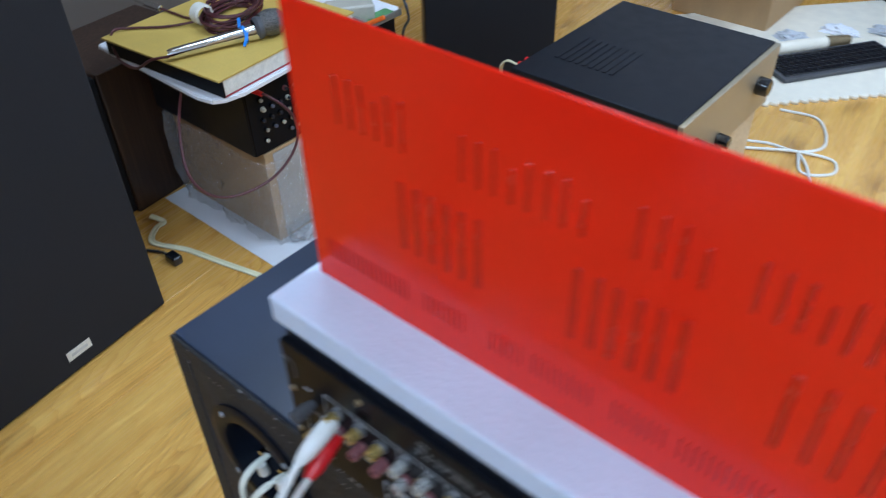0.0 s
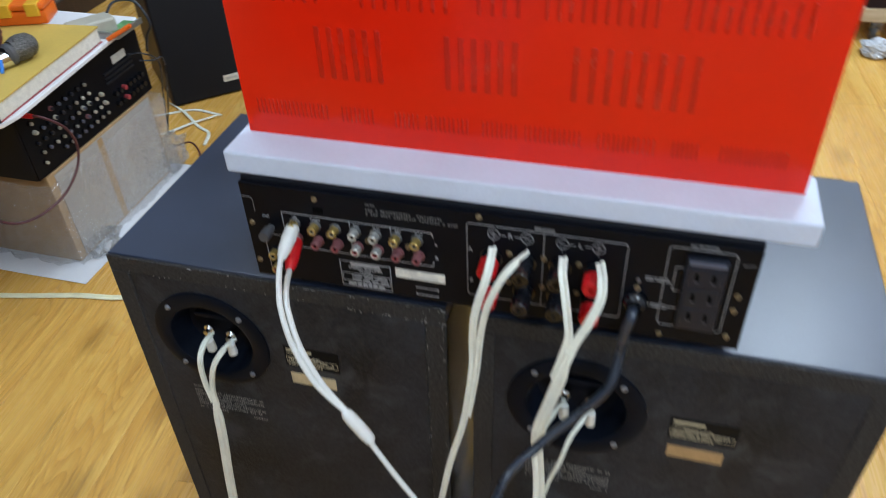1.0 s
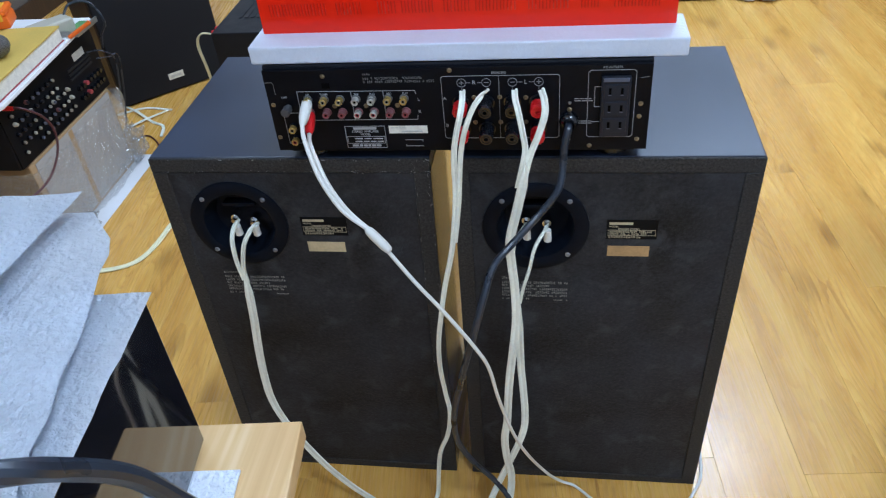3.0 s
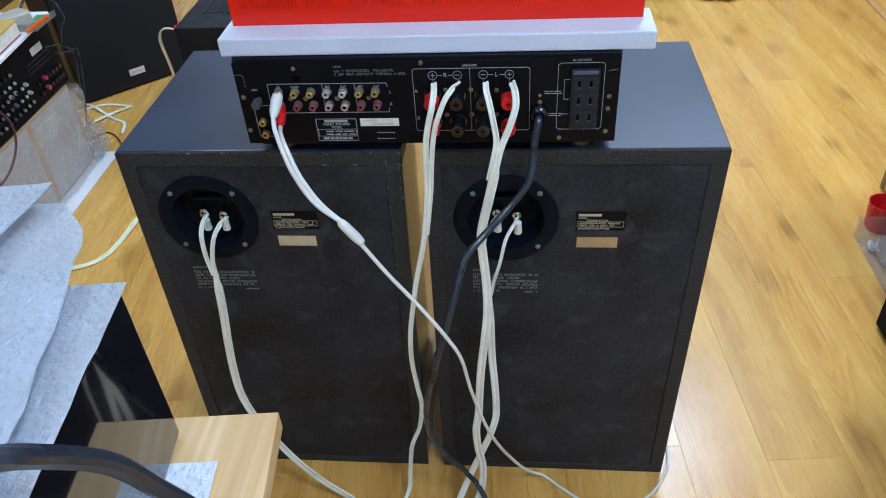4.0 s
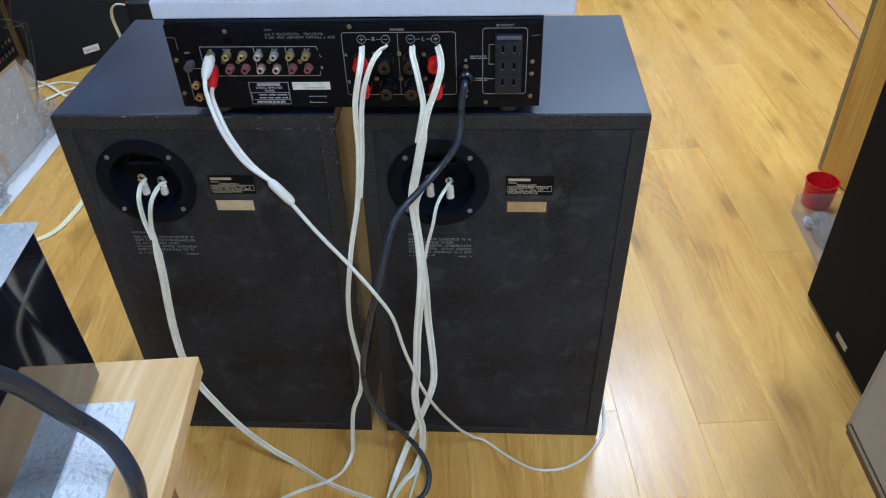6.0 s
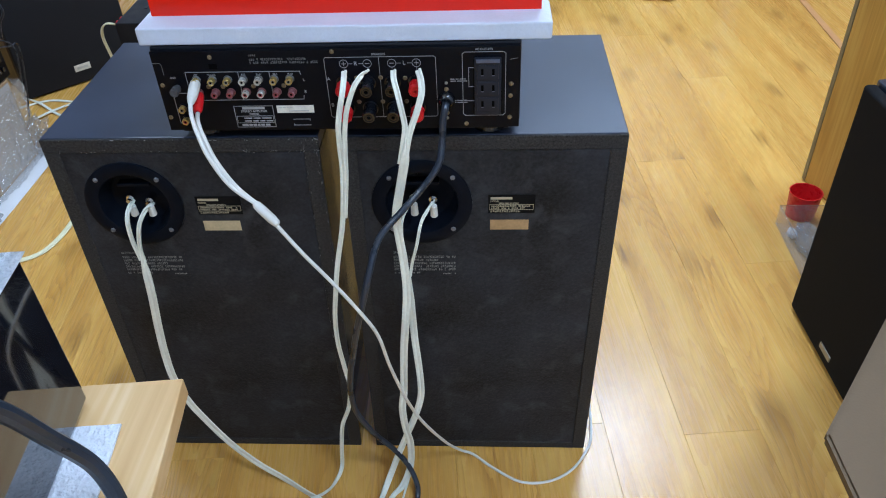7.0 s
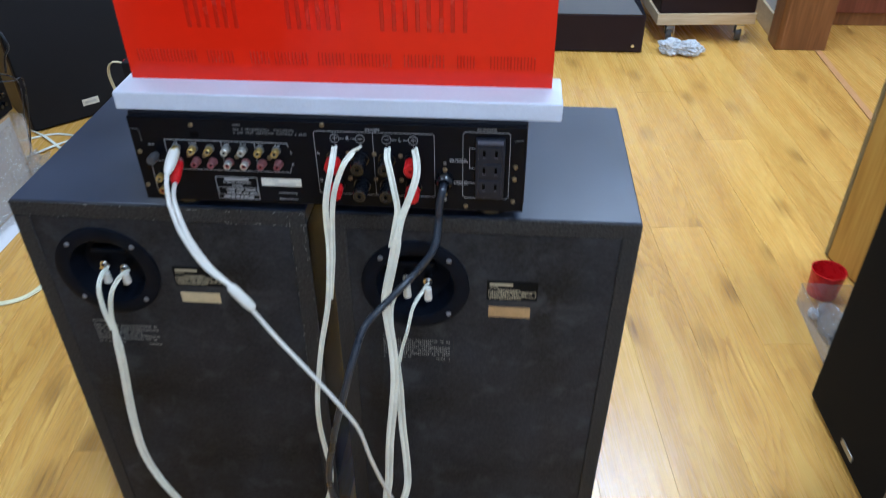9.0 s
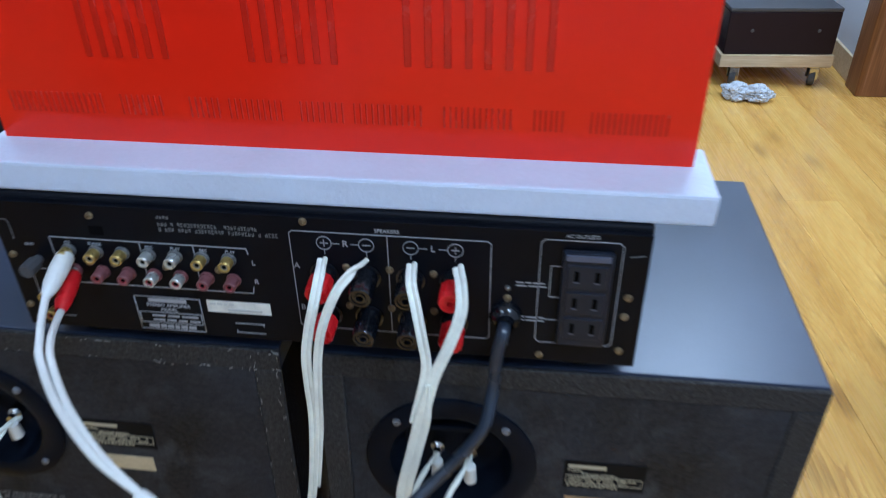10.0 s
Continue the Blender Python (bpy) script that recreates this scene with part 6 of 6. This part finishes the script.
# ---- far right: black unit, dolly, cloth ----
un = thing("equipment_case", 0.86, 2.25, 0, "low glossy black equipment unit standing on the floor", "equipment unit")
part("body", box(0.60, 2.032, 0.004, 1.047, 2.52, 0.138, 0.003), M_darkbox, un)
part("top_plate", box(0.602, 2.034, 0.1382, 1.045, 2.518, 0.1415, 0.001), M_gloss, un, "glossy black top")
part("button", cyl((1.012, 2.032, 0.028), (1.012, 2.027, 0.028), 0.006, n=14), M_chrome, un)
for fx in (0.63, 1.02):
    for fy in (2.06, 2.49):
        part("foot", cyl((fx, fy, 0.0), (fx, fy, 0.006), 0.015, n=14), M_rubber, un)
DM = Matrix.Translation((1.105, 2.13, 0)) @ Matrix.Rotation(radians(4.5), 4, "Z") @ Matrix.Translation((-1.105, -2.13, 0))
dl = thing("dolly", 1.28, 2.4, 0, "pale plywood dolly on grey swivel castors", "dolly")
part("deck", box(1.105, 2.13, 0.070, 1.468, 2.78, 0.112, 0.003, m=DM), M_ply, dl)
for wx in (1.165, 1.425):
    for wy in (2.165, 2.74):
        w = part("castor", lathe([(0.0, -0.011), (0.022, -0.011), (0.027, -0.008), (0.027, 0.008), (0.022, 0.011), (0.0, 0.011)], DM @ Matrix.Translation((wx, wy, 0.027)) @ Matrix.Rotation(radians(70), 4, "Z") @ Matrix.Rotation(radians(90), 4, "X"), 26), M_rubber, dl, "grey swivel castor")
        part("fork", joined(box(wx - 0.016, wy - 0.016, 0.060, wx + 0.016, wy + 0.016, 0.0698, 0.002), box(wx - 0.015, wy - 0.017, 0.022, wx + 0.015, wy - 0.0135, 0.06, 0.001), box(wx - 0.015, wy + 0.0135, 0.022, wx + 0.015, wy + 0.017, 0.06, 0.001), m=DM), M_chrome, w)
db = thing("loudspeaker", 1.28, 2.45, 0.1125, "dark plum loudspeaker cabinet riding on the dolly", "loudspeaker")
part("cabinet", box(1.112, 2.135, 0.1125, 1.462, 2.60, 0.250, 0.004, m=DM), M_darkbox, db)
part("trim", box(1.112, 2.135, 0.2505, 1.462, 2.60, 0.262, 0.002, m=DM), M_rubber, db, "dark grey top trim")
for k, sx in enumerate((1.19, 1.40)):
    screw("screw", sx, 2.135 + (sx - 1.105) * 0.079, 0.19, 0.006, M_rubber, db)
rag = bmesh.new()
for cx, cy, k in ((1.150, 2.045, 3.0), (1.218, 2.035, 8.0)):
    lump = bmesh.new()
    bmesh.ops.create_icosphere(lump, subdivisions=5, radius=1)
    for v in lump.verts:
        d = v.co.normalized()
        fold = 1 + 0.30 * noise.noise(d * 1.7 + Vector((k, 0, 0))) - 0.35 * abs(noise.noise(d * 3.4 + Vector((0, k, 0)))) - 0.16 * abs(noise.noise(d * 8.0 + Vector((0, 0, k))))
        v.co = Vector((cx + d.x * 0.050 * fold, cy + d.y * 0.044 * fold, max(0.0015, 0.022 + d.z * 0.030 * fold)))
    rag = joined(rag, lump)
tagged(single("cleaning_cloth", rag, M_cloth), "crumpled pale grey cleaning cloth on the floor", "cloth")

# ---- floor: laminate planks ----
PW, PL, GAP = 0.1315, 1.21, 0.00012
FU, FV = Vector((-0.0975, 0.9952, 0)), Vector((0.9952, 0.0975, 0))
ORG = Vector((0.8860, 0.031, 0))
fl = thing("floor", 0.0, 0.0, 0.0, "honey-coloured oak laminate floor with a satin sheen", "floor", kind="structure")
part("underlay", box(-1.74, -2.72, -0.03, 3.82, 3.42, -0.0085), M_under, fl)


def plank_bm():
    bm = box(0.0, 0.0, -0.008, PW - GAP, PL - GAP, 0.0)
    top = [e for e in bm.edges if all(v.co.z > -0.001 for v in e.verts)]
    bmesh.ops.bevel(bm, geom=top, offset=0.0004, segments=1, affect="EDGES")
    return bm


plank_mesh = mesh_of("plank", plank_bm(), M_plank, 0)
turn = Matrix(((FV.x, FU.x, 0, 0), (FV.y, FU.y, 0, 0), (0, 0, 1, 0), (0, 0, 0, 1)))
far = bmesh.new()
rf = random.Random(11)
count = 0
for i in range(-28, 34):
    off = {0: 0.0, 1: 0.86, 2: 0.434, 3: 0.10, 4: 0.780, 5: 1.062, 6: 0.032}.get(i, rf.random() * PL)
    for j in range(-4, 5):
        q = ORG + FV * (PW * i) + FU * (off + PL * j)
        c = q + FV * PW / 2 + FU * PL / 2
        if not (-2.6 < c.x < 4.6 and -3.6 < c.y < 4.4):
            continue
        ends = [q, q + FV * PW, q + FU * PL, q + FV * PW + FU * PL]
        if all(-1.74 < e.x < 2.3 and -1.6 < e.y < 3.42 for e in ends) and count < 300:
            ob = new("plank", plank_mesh)
            ob.parent = fl
            ob.matrix_local = Matrix.Translation(q) @ turn
            count += 1
        else:
            b0 = [Vector(v) for v in ((0, 0, -0.008), (PW - GAP, 0, -0.008), (PW - GAP, PL - GAP, -0.008), (0, PL - GAP, -0.008), (0, 0, 0), (PW - GAP, 0, 0), (PW - GAP, PL - GAP, 0), (0, PL - GAP, 0))]
            vs = [far.verts.new(Matrix.Translation(q) @ turn @ v) for v in b0]
            for f in ((4, 5, 6, 7), (0, 1, 5, 4), (1, 2, 6, 5), (2, 3, 7, 6), (3, 0, 4, 7)):
                far.faces.new([vs[k] for k in f])
for co, no in (((-1.74, 0, 0), (-1, 0, 0)), ((3.82, 0, 0), (1, 0, 0)), ((0, -2.72, 0), (0, -1, 0)), ((0, 3.42, 0), (0, 1, 0))):
    bmesh.ops.bisect_plane(far, geom=far.verts[:] + far.edges[:] + far.faces[:], plane_co=co, plane_no=no, clear_outer=True)
tagged(part("far_planks", far, M_plank_far, fl), kind="stuff")
